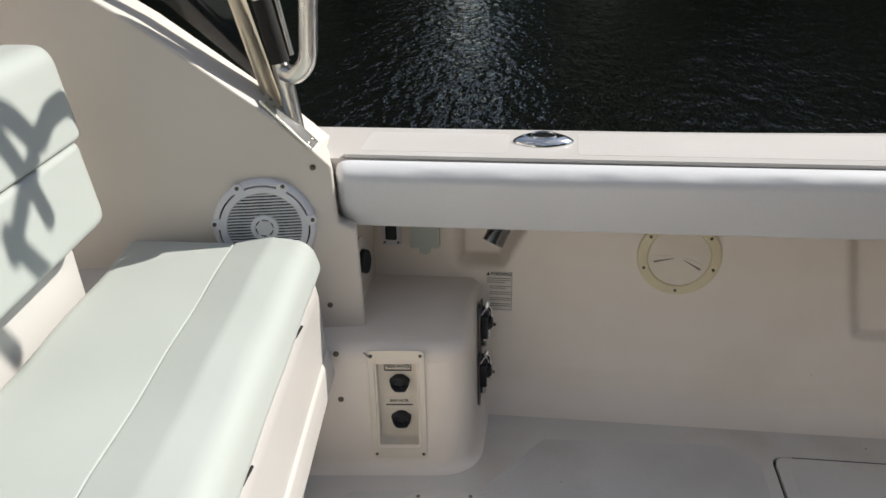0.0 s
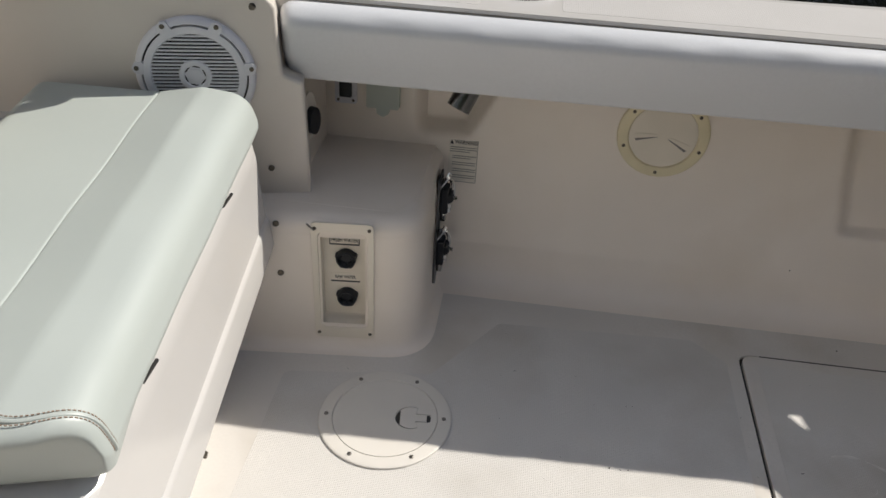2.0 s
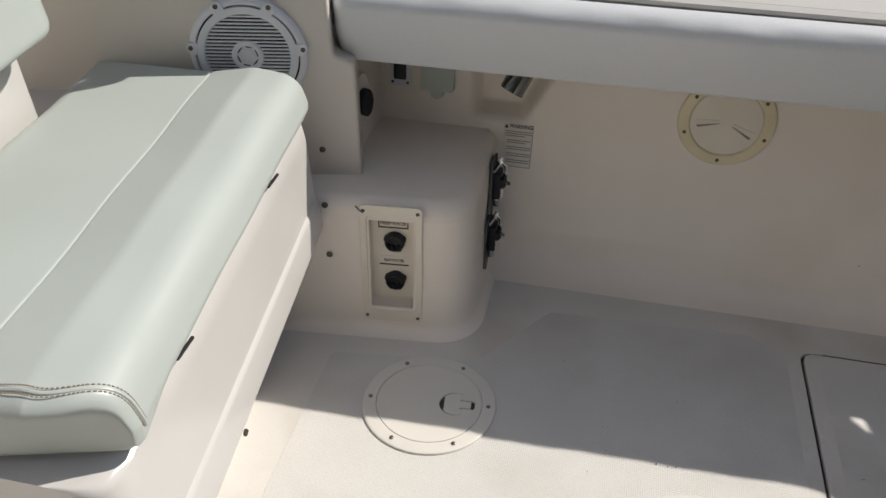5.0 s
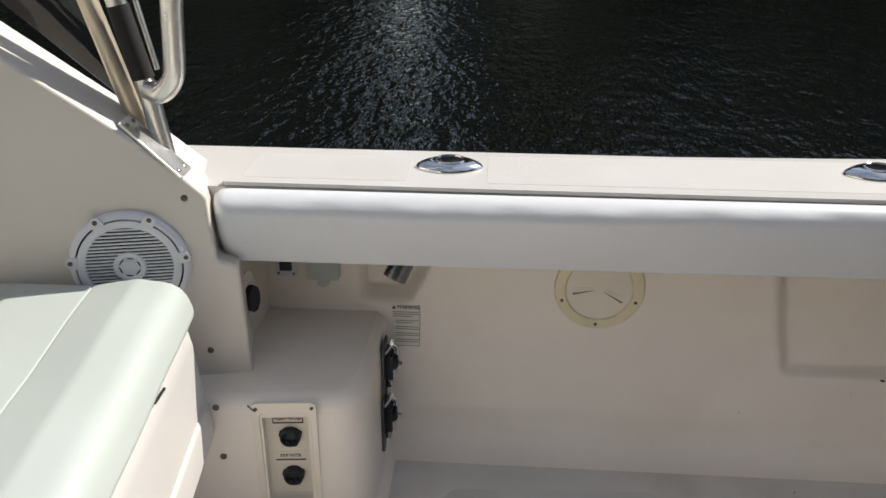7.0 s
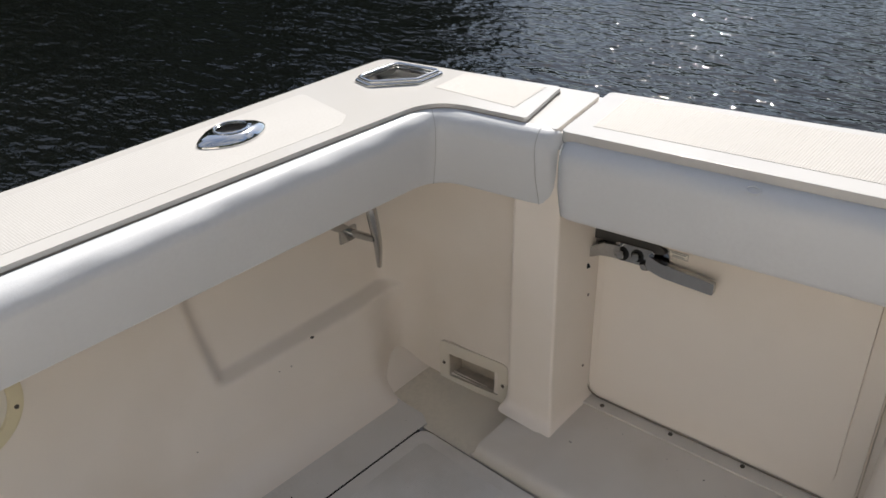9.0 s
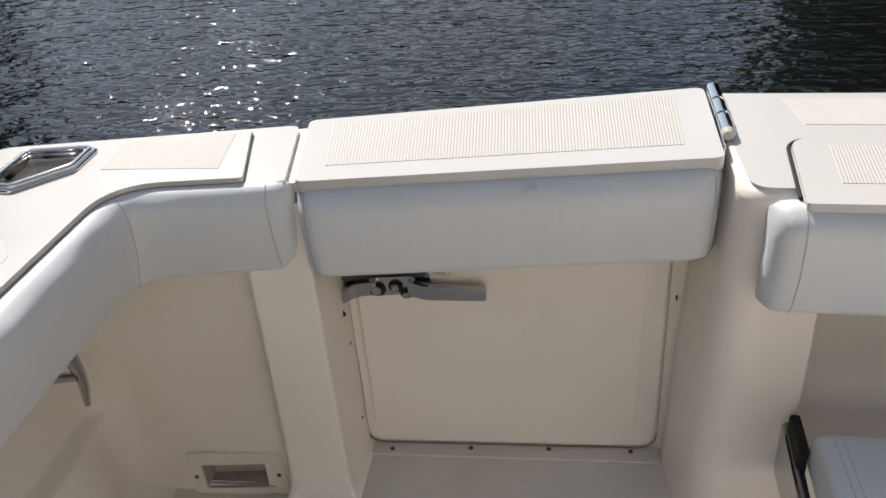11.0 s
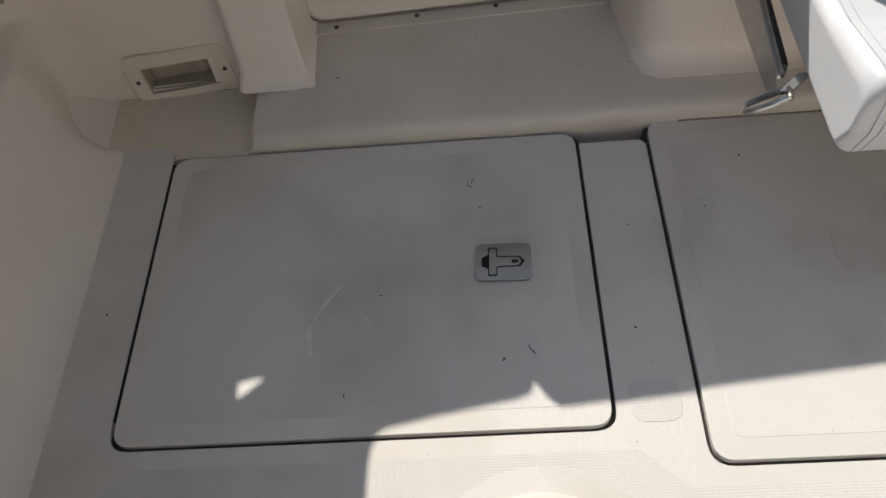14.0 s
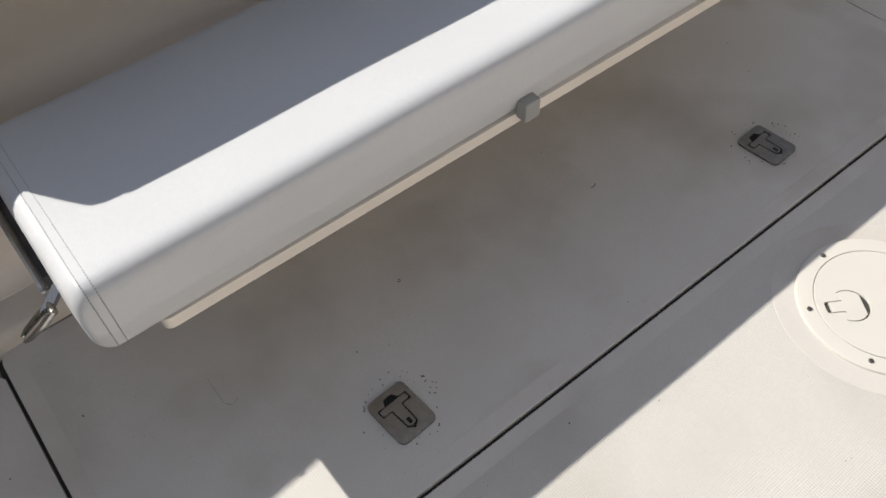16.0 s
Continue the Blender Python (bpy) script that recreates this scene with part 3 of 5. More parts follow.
# hull outside the gunwale
hull_path = resample([(-1.6, 2.010), (0.8, 2.024), (1.506, 2.058), (1.61, 1.60), (1.66, 0.95), (1.66, -1.7)], 0.3)
skin = [(0.012, GZ - 0.012), (-0.012, GZ - 0.030), (-0.066, 0.56), (-0.070, 0.25), (0.02, -0.9)]
bm = sweep(hull_path, skin + [(o - 0.015, z + 0.004) for o, z in reversed(skin)], closed_profile=True, cap=True)
lone("hull", bm, HULL, "white fibreglass hull topside below the gunwale", "hull", kind="structure")


# ---- bolsters ----
def bolster_profile(thick, z0, z1, top_r, low_r, taper=0.012):
    low = thick - taper
    pts = [(0.0, z1 - 0.004)]
    pts += [(thick - top_r + top_r * math.sin(radians(a)), z1 - top_r + top_r * math.cos(radians(a))) for a in range(0, 91, 10)]
    pts += [(thick - taper * 0.35 + 0.003, (z0 + z1) / 2 - 0.008)]
    pts += [(low - low_r + low_r * math.cos(radians(a)), z0 + low_r - low_r * math.sin(radians(a))) for a in range(0, 91, 15)]
    pts += [(0.0, z0)]
    return pts


def bolster(name, path, thick, z0, z1, top_r, low_r, label, lift=None, seams=(), taper=0.012, fat=None):
    """A padded cushion along a path, its ends drawn in."""
    t = thing(name, label, "bolster", "cockpit bolsters")
    path = resample(path, 0.012)
    k = len(path)
    length = [0.0]
    for a, c in zip(path, path[1:]):
        length.append(length[-1] + (Vector(c) - Vector(a)).length)
    total = length[-1]
    base = bolster_profile(thick, z0, z1, top_r, low_r, taper)
    mid = (z0 + z1) / 2

    def prof(f, p):
        i = min(range(k), key=lambda j: abs(f * (k - 1) - j))
        d = min(length[i], total - length[i])
        e = 1 - max(0.0, 1 - d / 0.03)
        sq = math.sqrt(max(0.0, 1 - (1 - e) ** 2))
        s = 0.55 + 0.45 * sq
        up = lift(p[0], p[1]) if lift else 0.0
        puff = 0.0012 * math.sin(length[i] * 21.0) + 0.0008 * math.sin(length[i] * 57.0)
        s *= fat(p[0]) if fat else 1.0
        return [(o * s + (puff if o > thick * 0.8 else 0.0), mid + (z - mid) * (0.86 + 0.14 * sq) + up) for o, z in base]

    bm = sweep(path, prof, closed_profile=True, cap=True)
    c = part("cover", bm, VINYL, t, "white vinyl cover", angle=70)
    for s in seams:
        i = min(range(k), key=lambda j: abs(length[j] - s * total))
        p, q = Vector(path[max(i - 1, 0)]), Vector(path[min(i + 1, k - 1)])
        d = (q - p).normalized()
        nrm = Vector((d.y, -d.x))
        pts = [(path[i][0] + nrm.x * (o + 0.0006), path[i][1] + nrm.y * (o + 0.0006), z + (lift(*path[i]) if lift else 0)) for o, z in prof(i / (k - 1), path[i]) if o > 0.004]
        st = bmesh.new()
        for a, b in zip(pts, pts[1:]):
            a, b = Vector(a), Vector(b)
            if lift:
                a.z -= lift(*path[i])
                b.z -= lift(*path[i])
            n = max(1, int((b - a).length / 0.005))
            for j in range(n):
                u, v = a.lerp(b, (j + 0.1) / n), a.lerp(b, (j + 0.8) / n)
                merge(st, tube([u, v], 0.0006, 5))
        part("stitching", st, SEAM, c, "grey stitched seam")
    return t


side_path = rounded([(-0.130, 1.800), (1.395, 1.812), (1.437, 1.563)], [0, 0.085, 0], 12, closed=False)
bolster("bolster", side_path, 0.046, 0.508, GZ + 0.001, 0.034, 0.012, "long white vinyl bolster under the gunwale, bent round the corner",
        lift=lambda x, y: rise(y) * 0.4 if x > 1.3 else 0.0, seams=(0.855, 0.982), taper=0.026, fat=lambda x: 1.28 - 0.40 * smoothstep(0.3, 1.4, x))


# ---- rod holders and hawse pipe ----
def rod_holder(c, turn, lean, length):
    t = thing("rod_holder", "chrome flush rod holder with a slanting tube in the gunwale", "rod holder", "gunwale rod holders",
              at=Matrix.Translation((c[0], c[1], GZ + 0.009)) @ Matrix.Rotation(radians(turn), 4, "Z"))
    rings = []
    for f, z in ((1.0, 0.0), (0.985, 0.003), (0.93, 0.0055), (0.80, 0.0085), (0.62, 0.0115), (0.40, 0.0135), (0.12, 0.0145), (0.0, 0.0135)):
        ring = []
        for k in range(40):
            a = 2 * math.pi * k / 40
            e = Vector((0.0245 * math.cos(a), 0.0215 * math.sin(a)))
            o = Vector((0.063 * math.cos(a), 0.040 * math.sin(a) * (1 - 0.30 * math.cos(a) ** 2)))
            p = e.lerp(o, f)
            ring.append((p.x, p.y, z))
        rings.append(ring)
    part("flange", loft(rings, True), CHROME, t, "domed chrome flange", angle=60)
    ring = bmesh.new()
    pts = [(0.0275 * math.cos(a), 0.0245 * math.sin(a), 0.0145) for a in (2 * math.pi * k / 28 for k in range(29))]
    part("rim", tube(pts, 0.0024, 8, cap=False), CHROME, t)
    d = Vector(lean).normalized()
    bm = tube([Vector((0, 0, 0.004)) + d * s for s in (0.0, 0.05, 0.12, length)], 0.0225, 24, cap=False)
    bmesh.ops.solidify(bm, geom=bm.faces[:], thickness=0.0018)
    part("tube", bm, STEEL, t, "brushed stainless tube")
    # blackened disc imitates the shade down the tube
    part("tube_shade", tube([Vector((0, 0, 0.004)) + d * s for s in (0.13, 0.14)], 0.0205, 20), CAVITY, t, "dark disc standing in for the shade inside")
    for s in (-1, 1):
        screw(t, Matrix.Translation((0.004, 0.0300 * s, 0.0095)), 0.0042, CAVITY)
    return t


rod_holder(ROD1, 2, (-0.42, -0.34, -0.84), 0.238)
rod_holder(ROD2, 2, (-0.42, -0.20, -0.88), 0.20)

hp = thing("hawse_pipe", "polished stainless five-sided hawse pipe in the corner of the gunwale", "hawse pipe")
inner = rounded(shifted(HAWSE, 0.90), 0.008, 5)
outer = rounded(shifted(HAWSE, 1.06), 0.010, 5)
lift_c = lambda x, y: rise(y) * 0.6
part("flange", slab(outer, GZ + 0.009, GZ + 0.015, holes=[inner], r=0.004, seg=3, drop=lift_c), CHROME, hp)
loop = [Vector((*p, GZ + 0.0165 + lift_c(*p))) for p in rounded(shifted(HAWSE, 0.925), 0.010, 5)]
part("rim", tube(loop + loop[:2], 0.0042, 10, cap=False), CHROME, hp)
bm = bmesh.new()
lo, hi = [bm.verts.new((1.398 + (p[0] - 1.36) * 0.76, p[1] + 0.006, GZ - 0.036)) for p in rounded(shifted(HAWSE, 1.0), 0.008, 5)], [bm.verts.new((*p, GZ + 0.012)) for p in rounded(shifted(HAWSE, 0.905), 0.008, 5)]
for k in range(len(lo)):
    bm.faces.new((lo[k], lo[(k + 1) % len(lo)], hi[(k + 1) % len(lo)], hi[k]))
part("throat", bm, STEEL, hp, "stainless throat")


# ---- transom ----
# raised sill in front of the door, with a rolled lip
sill_prof = [(1.50, 0.046), (1.42, 0.043), (1.36, 0.039), (1.322, 0.0365), (1.310, 0.0345), (1.303, 0.030), (1.299, 0.022), (1.298, 0.010), (1.300, -0.045)]
rows = []
for k in range(33):
    y = 1.648 - k * (1.648 + 1.2) / 32
    dy = 0.0 if k else -0.012
    rows.append([(x + 0.006 * smoothstep(1.12, 0.95, y) * (1 if x < 1.45 else 0), y + (dy if z > 0.01 else 0.0), z - (0.0 if k else 0.006 if z > 0 else 0)) for x, z in [(1.60, 0.046), *sill_prof]])
rows.insert(0, [(x, 1.652, -0.05 if i else -0.05) for i, (x, y, z) in enumerate(rows[0])])
lone("sill", loft(rows), SILL_GEL_SHADED, "raised fibreglass door sill with a rolled front lip", "sill", kind="structure", angle=50)


def column_rows(levels):
    """Rings (z, front x, y0, y1, corner radius) of an upright with rounded front corners."""
    rows = []
    for z, x, y0, y1, r, back in levels:
        ring = [(1.60, y1)] + rounded([(1.60, y1), (x, y1), (x + back, y0), (1.60, y0)], [0, r, min(r, 0.006), 0], 6)[1:-1] + [(1.60, y0)]
        rows.append([(px, py, z) for px, py in ring])
    return rows


COL = [(0.62, 1.415, 1.552, 1.650, 0.012, 0), (0.40, 1.417, 1.552, 1.654, 0.012, 0), (0.15, 1.420, 1.553, 1.660, 0.014, 0), (0.075, 1.421, 1.552, 1.663, 0.016, 0),
       (0.062, 1.4195, 1.550, 1.664, 0.018, 0), (0.053, 1.4155, 1.547, 1.665, 0.018, 0), (0.047, 1.409, 1.542, 1.666, 0.02, 0), (0.0435, 1.403, 1.539, 1.667, 0.02, 0), (0.0405, 1.396, 1.535, 1.668, 0.02, 0)]
lone("column", loft(column_rows(COL)), GELCOAT, "cream fibreglass column beside the transom door", "column", kind="structure", angle=50)

bm = slab(rounded([(1.432, 1.578), (1.600, 1.610), (1.607, 1.592), (1.436, 1.5575)], 0.004, 3), 0.40, GZ - 0.008, r=0.003)
lone("door_post", bm, GELCOAT, "cream fibreglass post closing the gunwale's end beside the door", "door post", kind="structure")
# pillar between the door and the bench: its side slants back to the door, hollow curve at its foot
def pillar_rows(levels):
    """Rings (z, front x, front y, y at the door, corner radius, slant of the front)."""
    rows = []
    for z, x, y1, yd, r, back in levels:
        ring = [(1.60, yd)] + rounded([(1.60, yd), (1.552, yd), (x, y1), (x + back, 0.876), (1.60, 0.876)], [0, 0.02, r, 0.004, 0], 8)[1:-1] + [(1.60, 0.876)]
        rows.append([(px, py, z) for px, py in ring])
    return rows


FOOT = [(0.082 - 0.042 * math.sin(radians(a)), 0.040 * (1 - math.cos(radians(a)))) for a in range(0, 91, 9)]
PIL = [(GZ - 0.011 + 0.020 * math.sin(radians(a)), 1.394 + 0.020 * (1 - math.cos(radians(a))), 0.992 - 0.020 * (1 - math.cos(radians(a))), 1.000 - 0.012 * (1 - math.cos(radians(a))), 0.05, 0.004) for a in (84, 70, 55, 40, 25, 10, 0)]
PIL += [(0.60, 1.398, 0.990, 1.008, 0.055, 0.010), (0.45, 1.402, 0.996, 1.018, 0.06, 0.010), (0.30, 1.404, 1.000, 1.026, 0.065, 0.006), (0.19, 1.404, 1.002, 1.030, 0.065, 0.002), (0.11, 1.404, 1.003, 1.032, 0.065, 0.0)]
PIL += [(z, 1.404 - out, 1.003 + out * 0.35, 1.033 + out * 0.1, 0.065, 0.0) for z, out in FOOT] + [(0.02, 1.362, 1.018, 1.038, 0.065, 0.0)]
lone("pillar", loft(pillar_rows(PIL)), GELCOAT, "cream fibreglass pillar with a softly rounded corner between door and bench", "pillar", kind="structure", angle=60)

lone("wall_transom", box(1.592, 1.63, 0.86, 1.68, 0.0, 0.62), GELCOAT, "cream fibreglass transom core behind the door", "wall", kind="structure")
# bench alcove: back wall, its foot and the far side
alc = [(1.545, 0.64), (1.55, 0.45), (1.55, 0.27), (1.54, 0.232), (1.51, 0.218), (1.43, 0.212), (1.412, 0.195), (1.404, 0.17), (1.404, 0.11)] + [(1.404 - out, z) for z, out in FOOT] + [(1.362, 0.02)]
bm = loft([[(x, y, z) for x, z in alc + [(1.59, 0.028), (1.59, 0.64)]] for y in (0.8775, 0.6, 0.2, -0.2, -0.7, -1.2)], True, True)
lone("wall_aft", bm, GELCOAT, "cream fibreglass wall of the bench alcove", "wall", kind="structure", angle=60)
lone("wall_alcove_port", box(1.36, 1.56, -1.24, -1.20, 0.02, 0.66, 0.01), GELCOAT, "cream fibreglass side of the bench alcove", "wall", kind="structure")

# port side, bow side: plain walls that close the cockpit
lone("wall_port", box(-1.6, 1.5, -1.78, -1.74, -0.05, GZ, 0.01), GELCOAT, "cream fibreglass port side liner", "wall", kind="structure")
lone("gunwale_port", box(-1.6, 1.60, -2.0, -1.62, GZ - 0.03, GZ, 0.01), GELCOAT_WHITE_DIMMED, "white fibreglass port gunwale", "gunwale", kind="structure")
# unseen bulkhead, made tall to bounce sunlight onto the shaded liner and transom
lone("wall_forward", box(-1.64, -1.6, -1.78, 2.0, -0.05, 1.52, 0.01), GELCOAT, "unseen cream fibreglass bulkhead, made tall to bounce light aft", "wall", kind="structure")

# scupper vent in the corner
def scupper():
    t = thing("scupper_vent", "cream plastic scupper frame, open slot, rust-spotted along its foot", "scupper")
    m = frame_at((1.4605, 1.776, 0.0425), (-1, -0.07, 0.06)) @ Matrix.Rotation(radians(3.2), 4, "Z")
    hole = rounded(rect(-0.064, 0.064, -0.033, 0.022), 0.003, 3)
    bm = slab(rounded(rect(-0.089, 0.089, -0.048, 0.049), 0.014, 5), -0.004, 0.007, holes=[hole], r=0.003, seg=2)
    bm.transform(m)
    part("frame", bm, CREAM, t)
    bm = bmesh.new()
    for x0, x1, y0, y1 in ((-0.066, -0.063, -0.035, 0.024), (0.063, 0.066, -0.035, 0.024), (-0.066, 0.066, -0.036, -0.033), (-0.066, 0.066, 0.022, 0.025)):
        merge(bm, box(x0, x1, y0, y1, -0.036, 0.004))
    merge(bm, box(-0.066, 0.066, -0.036, 0.025, -0.038, -0.036))
    bm.transform(m)
    part("slot", bm, SLOT, t, "inner slot in a darker brown that imitates its shade")
    for sx in (-0.077, 0.077):
        screw(t, m @ Matrix.Translation((sx, -0.004, 0.0068)), 0.004)
    rnd = random.Random(4)
    for k in range(9):
        bm = bmesh.new()
        bmesh.ops.create_icosphere(bm, subdivisions=1, radius=0.0022 + rnd.random() * 0.002)
        bmesh.ops.scale(bm, vec=(0.7 + rnd.random(), 1, 0.25), verts=bm.verts)
        bm.transform(m @ Matrix.Translation((-0.07 + k * 0.016 + rnd.random() * 0.006, -0.049 - rnd.random() * 0.002, 0.004)))
        part("rust_spot", bm, RUST, t)
    return t


scupper()


# ---- transom door ----
def door_shift(x, y):
    return rise(y)


jamb = frame_at((1.563, 1.300, 0.318), (-1, -0.06, 0.0))
bm = slab(rect(-0.345, 0.33, -0.29, 0.31), -0.020, -0.005)
bm.transform(jamb)
lone("door_jamb", bm, GELCOAT, "cream fibreglass jamb round the transom door", "door jamb", kind="structure")


def transom_door():
    t = thing("transom_door", "closed cream fibreglass transom door with a padded top and steel latch", "door")
    m = frame_at((1.563, 1.300, 0.318), (-1, -0.06, 0.0))
    w, h = 0.252, 0.262
    # panel with a raised border, wider at the foot
    bm = slab(rounded(rect(-w, w, -h, h + 0.04), 0.035, 6), -0.03, 0.0, r=0.006, seg=2)
    bm.transform(m)
    part("panel", bm, GELCOAT, t)
    bm = slab(rounded(rect(-w + 0.018, w - 0.035, -h + 0.038, h + 0.03), 0.02, 6), -0.006, 0.007, r=0.0065, seg=3)
    bm.transform(m)
    part("raised_field", bm, GELCOAT, t, "slightly raised smooth field")
    pts = [Vector((*p, 0.0005)) for p in rounded([(-w - 0.004, h + 0.04), (-w - 0.004, -h - 0.004), (w + 0.004, -h - 0.004), (w + 0.004, h + 0.04)], [0, 0.036, 0.036, 0], 6, closed=False)]
    bm = tube(pts[:-1], 0.0017, 6)
    bm.transform(m)
    part("seal", bm, SEAL, t, "dark worn door seal")
    bm = tube(pts[-2:], 0.0011, 6)
    bm.transform(m)
    part("seal", bm, SLOT, t, "faint grimy joint on the hinge side")
    for k, (gx, gy) in enumerate(((w + 0.020, 0.155), (w + 0.016, 0.055))):
        bm = box(gx - 0.0012, gx + 0.0012, gy - 0.0032, gy + 0.0032, -0.004, 0.0012)
        bm.transform(m)
        part("hinge_pin", bm, CAVITY, t, "small dark hinge slot")
    # top cap with a ribbed pad
    cap = rounded([(1.403, 1.549), (1.464, 1.004), (1.704, 1.008), (1.606, 1.590)], 0.014, 4)
    c = part("cap", slab(cap, GZ - 0.009, GZ + 0.009, r=0.0085, seg=4, drop=door_shift), GELCOAT_WHITE_DIMMED, t, "thick white top cap")
    pts = [Vector((x, y, GZ - 0.008 + rise(y))) for x, y in resample([(1.409, 1.545), (1.470, 1.008)], 0.05)]
    part("joint", tube(pts, 0.004, 8), RUBBER, c, "dark joint under the cap")
    part("ribbed_pad", ribbed([(1.448, 1.520), (1.590, 1.548), (1.676, 1.052), (1.502, 1.050)], GZ + 0.0092, drop=door_shift), PAD_AFT, c, "ribbed ivory non-skid pad", smooth=False)
    return t


transom_door()
bd = bolster("bolster", [(1.433, 1.553), (1.494, 1.008)], 0.056, 0.507, 0.6445, 0.034, 0.02, "white vinyl bolster on the inside of the transom door", lift=lambda x, y: rise(y), seams=(0.03, 0.972))
bm = slab(ellipse((0, 0), 0.011, 0.0065), 0.0, 0.0018, holes=[ellipse((0, 0), 0.0085, 0.0045)], r=0.0006, seg=1)
bm.transform(frame_at((1.4225, 1.245, 0.6440), (-0.64, -0.07, 0.77)))
part("button", bm, VINYL, bd, "small oval vinyl button")

# threshold strip with screws
th = thing("threshold", "cream threshold strip with four screws under the transom door", "threshold")
part("strip", slab(rounded([(1.520, 1.560), (1.548, 1.037), (1.590, 1.037), (1.565, 1.560)], 0.012, 4), 0.03, 0.0495, r=0.002, seg=2), SILL_GEL_SHADED, th)
for p in ((1.541, 1.508), (1.556, 1.367), (1.566, 1.229), (1.574, 1.087)):
    screw(th, Matrix.Translation((p[0] - 0.006, p[1], 0.0495)), 0.0045)


def door_latch():
    t = thing("door_latch", "stainless slam latch with a long flat handle on the transom door", "latch")
    m = frame_at((1.5455, 1.466, 0.406), (-1, -0.06, 0))
    def put(name, bm, mat, label="", under=t):
        bm.transform(m)
        return part(name, bm, mat, under, label)
    put("backplate", slab(rounded([(-0.105, 0.04), (-0.105, -0.03), (-0.05, -0.022), (0.03, -0.018), (0.055, 0.0), (0.05, 0.03)], 0.008), 0.0, 0.004, r=0.001), STEEL, "polished back plate")
    put("keeper", box(-0.122, -0.100, -0.045, 0.004, 0.0, 0.024, 0.002), STEEL, "stainless keeper")
    put("hook", slab(rounded([(-0.118, -0.004), (-0.09, -0.006), (-0.062, 0.012), (-0.03, 0.016), (-0.03, 0.002), (-0.055, -0.008), (-0.085, -0.024), (-0.118, -0.028)], 0.004), 0.012, 0.022, r=0.002), STEEL, "curved hook")
    put("arm", slab(rounded([(-0.045, 0.018), (0.03, 0.022), (0.03, -0.010), (-0.035, -0.016)], 0.008), 0.006, 0.014, r=0.002), STEEL)
    for dx, dy, r in ((-0.030, -0.001, 0.0095), (0.0, 0.004, 0.008), (0.016, -0.009, 0.007)):
        b = lathe([(r, 0.0), (r, 0.008), (r * 0.8, 0.011), (0, 0.0112)], 8)
        b.transform(Matrix.Translation((dx, dy, 0.012)))
        put("bolt", b, STEEL)
        w = lathe([(r * 1.45, 0.0), (r * 1.45, 0.0012), (r, 0.0014)], 20)
        w.transform(Matrix.Translation((dx, dy, 0.0142)))
        put("washer", w, RUBBER, "black washer")
    put("slot", slab(rounded(rect(-0.041, -0.019, -0.006, 0.008), 0.006), 0.0135, 0.0148), CAVITY, "dark slot")
    put("handle", slab(rounded([(0.02, 0.016), (0.045, 0.008), (0.142, 0.003), (0.142, -0.019), (0.05, -0.018), (0.02, -0.010)], [0.004, 0.01, 0.005, 0.005, 0.01, 0.004]), 0.012, 0.022, r=0.004, seg=3), STEEL, "long flat stainless handle")
    put("trigger", tube([(-0.096, -0.016, 0.024), (-0.094, -0.034, 0.025), (-0.086, -0.046, 0.025)], [0.003, 0.0042, 0.0036], 8), BLACK, "black trigger")
    put("cavity", slab(rounded([(-0.118, 0.008), (0.02, 0.014), (0.055, 0.020), (0.03, 0.036), (-0.118, 0.052)], 0.006), 0.0, 0.009), CAVITY, "dark mechanism behind the bolster")
    return t


door_latch()
st = thing("latch_label", "tiny pale printed label above the latch handle", "sticker")
m = frame_at((1.5493, 1.398, 0.4285), (-1, -0.06, 0))
bm = slab(rounded(rect(-0.017, 0.017, -0.0055, 0.0055), 0.001, 2), 0.0, 0.0012)
bm.transform(m)
part("paper", bm, PAPER, st)
for dx, dy, w in ((0, 0.0025, 0.013), (0, -0.0022, 0.010)):
    bm = box(-w, w, dy - 0.0008, dy + 0.0008, 0.0012, 0.0016)
    bm.transform(m)
    part("print_bar", bm, INK_GREY, st)
for x0, x1, y0, y1 in ((-0.017, 0.017, 0.0048, 0.0055), (-0.017, 0.017, -0.0055, -0.0048), (-0.017, -0.0163, -0.0055, 0.0055), (0.0163, 0.017, -0.0055, 0.0055)):
    bm = box(x0, x1, y0, y1, 0.0012, 0.0016)
    bm.transform(m)
    part("border_bar", bm, INK_GREY, st)

# hinge rod between door and coaming
hg = thing("hinge", "polished stainless hinge rod at the transom door's edge", "hinge")
p0, p1 = Vector((1.545, 0.992, GZ + 0.017)), Vector((1.700, 0.996, GZ + 0.019))
part("rod", tube([p0, p1], 0.0105, 16), CHROME, hg)
for f in (0.33, 0.66):
    q = p0.lerp(p1, f)
    part("collar", tube([q - (p1 - p0) * 0.01, q + (p1 - p0) * 0.01], 0.0118, 16), CHROME, hg)
part("cap", tube([p0 - (p1 - p0) * 0.05, p0], [0.007, 0.0105], 14), PLASTIC, hg, "pale end cap")
part("leaf", box(1.50, 1.70, 0.9995, 1.0035, GZ - 0.01, GZ + 0.022, 0.002), STEEL, hg)

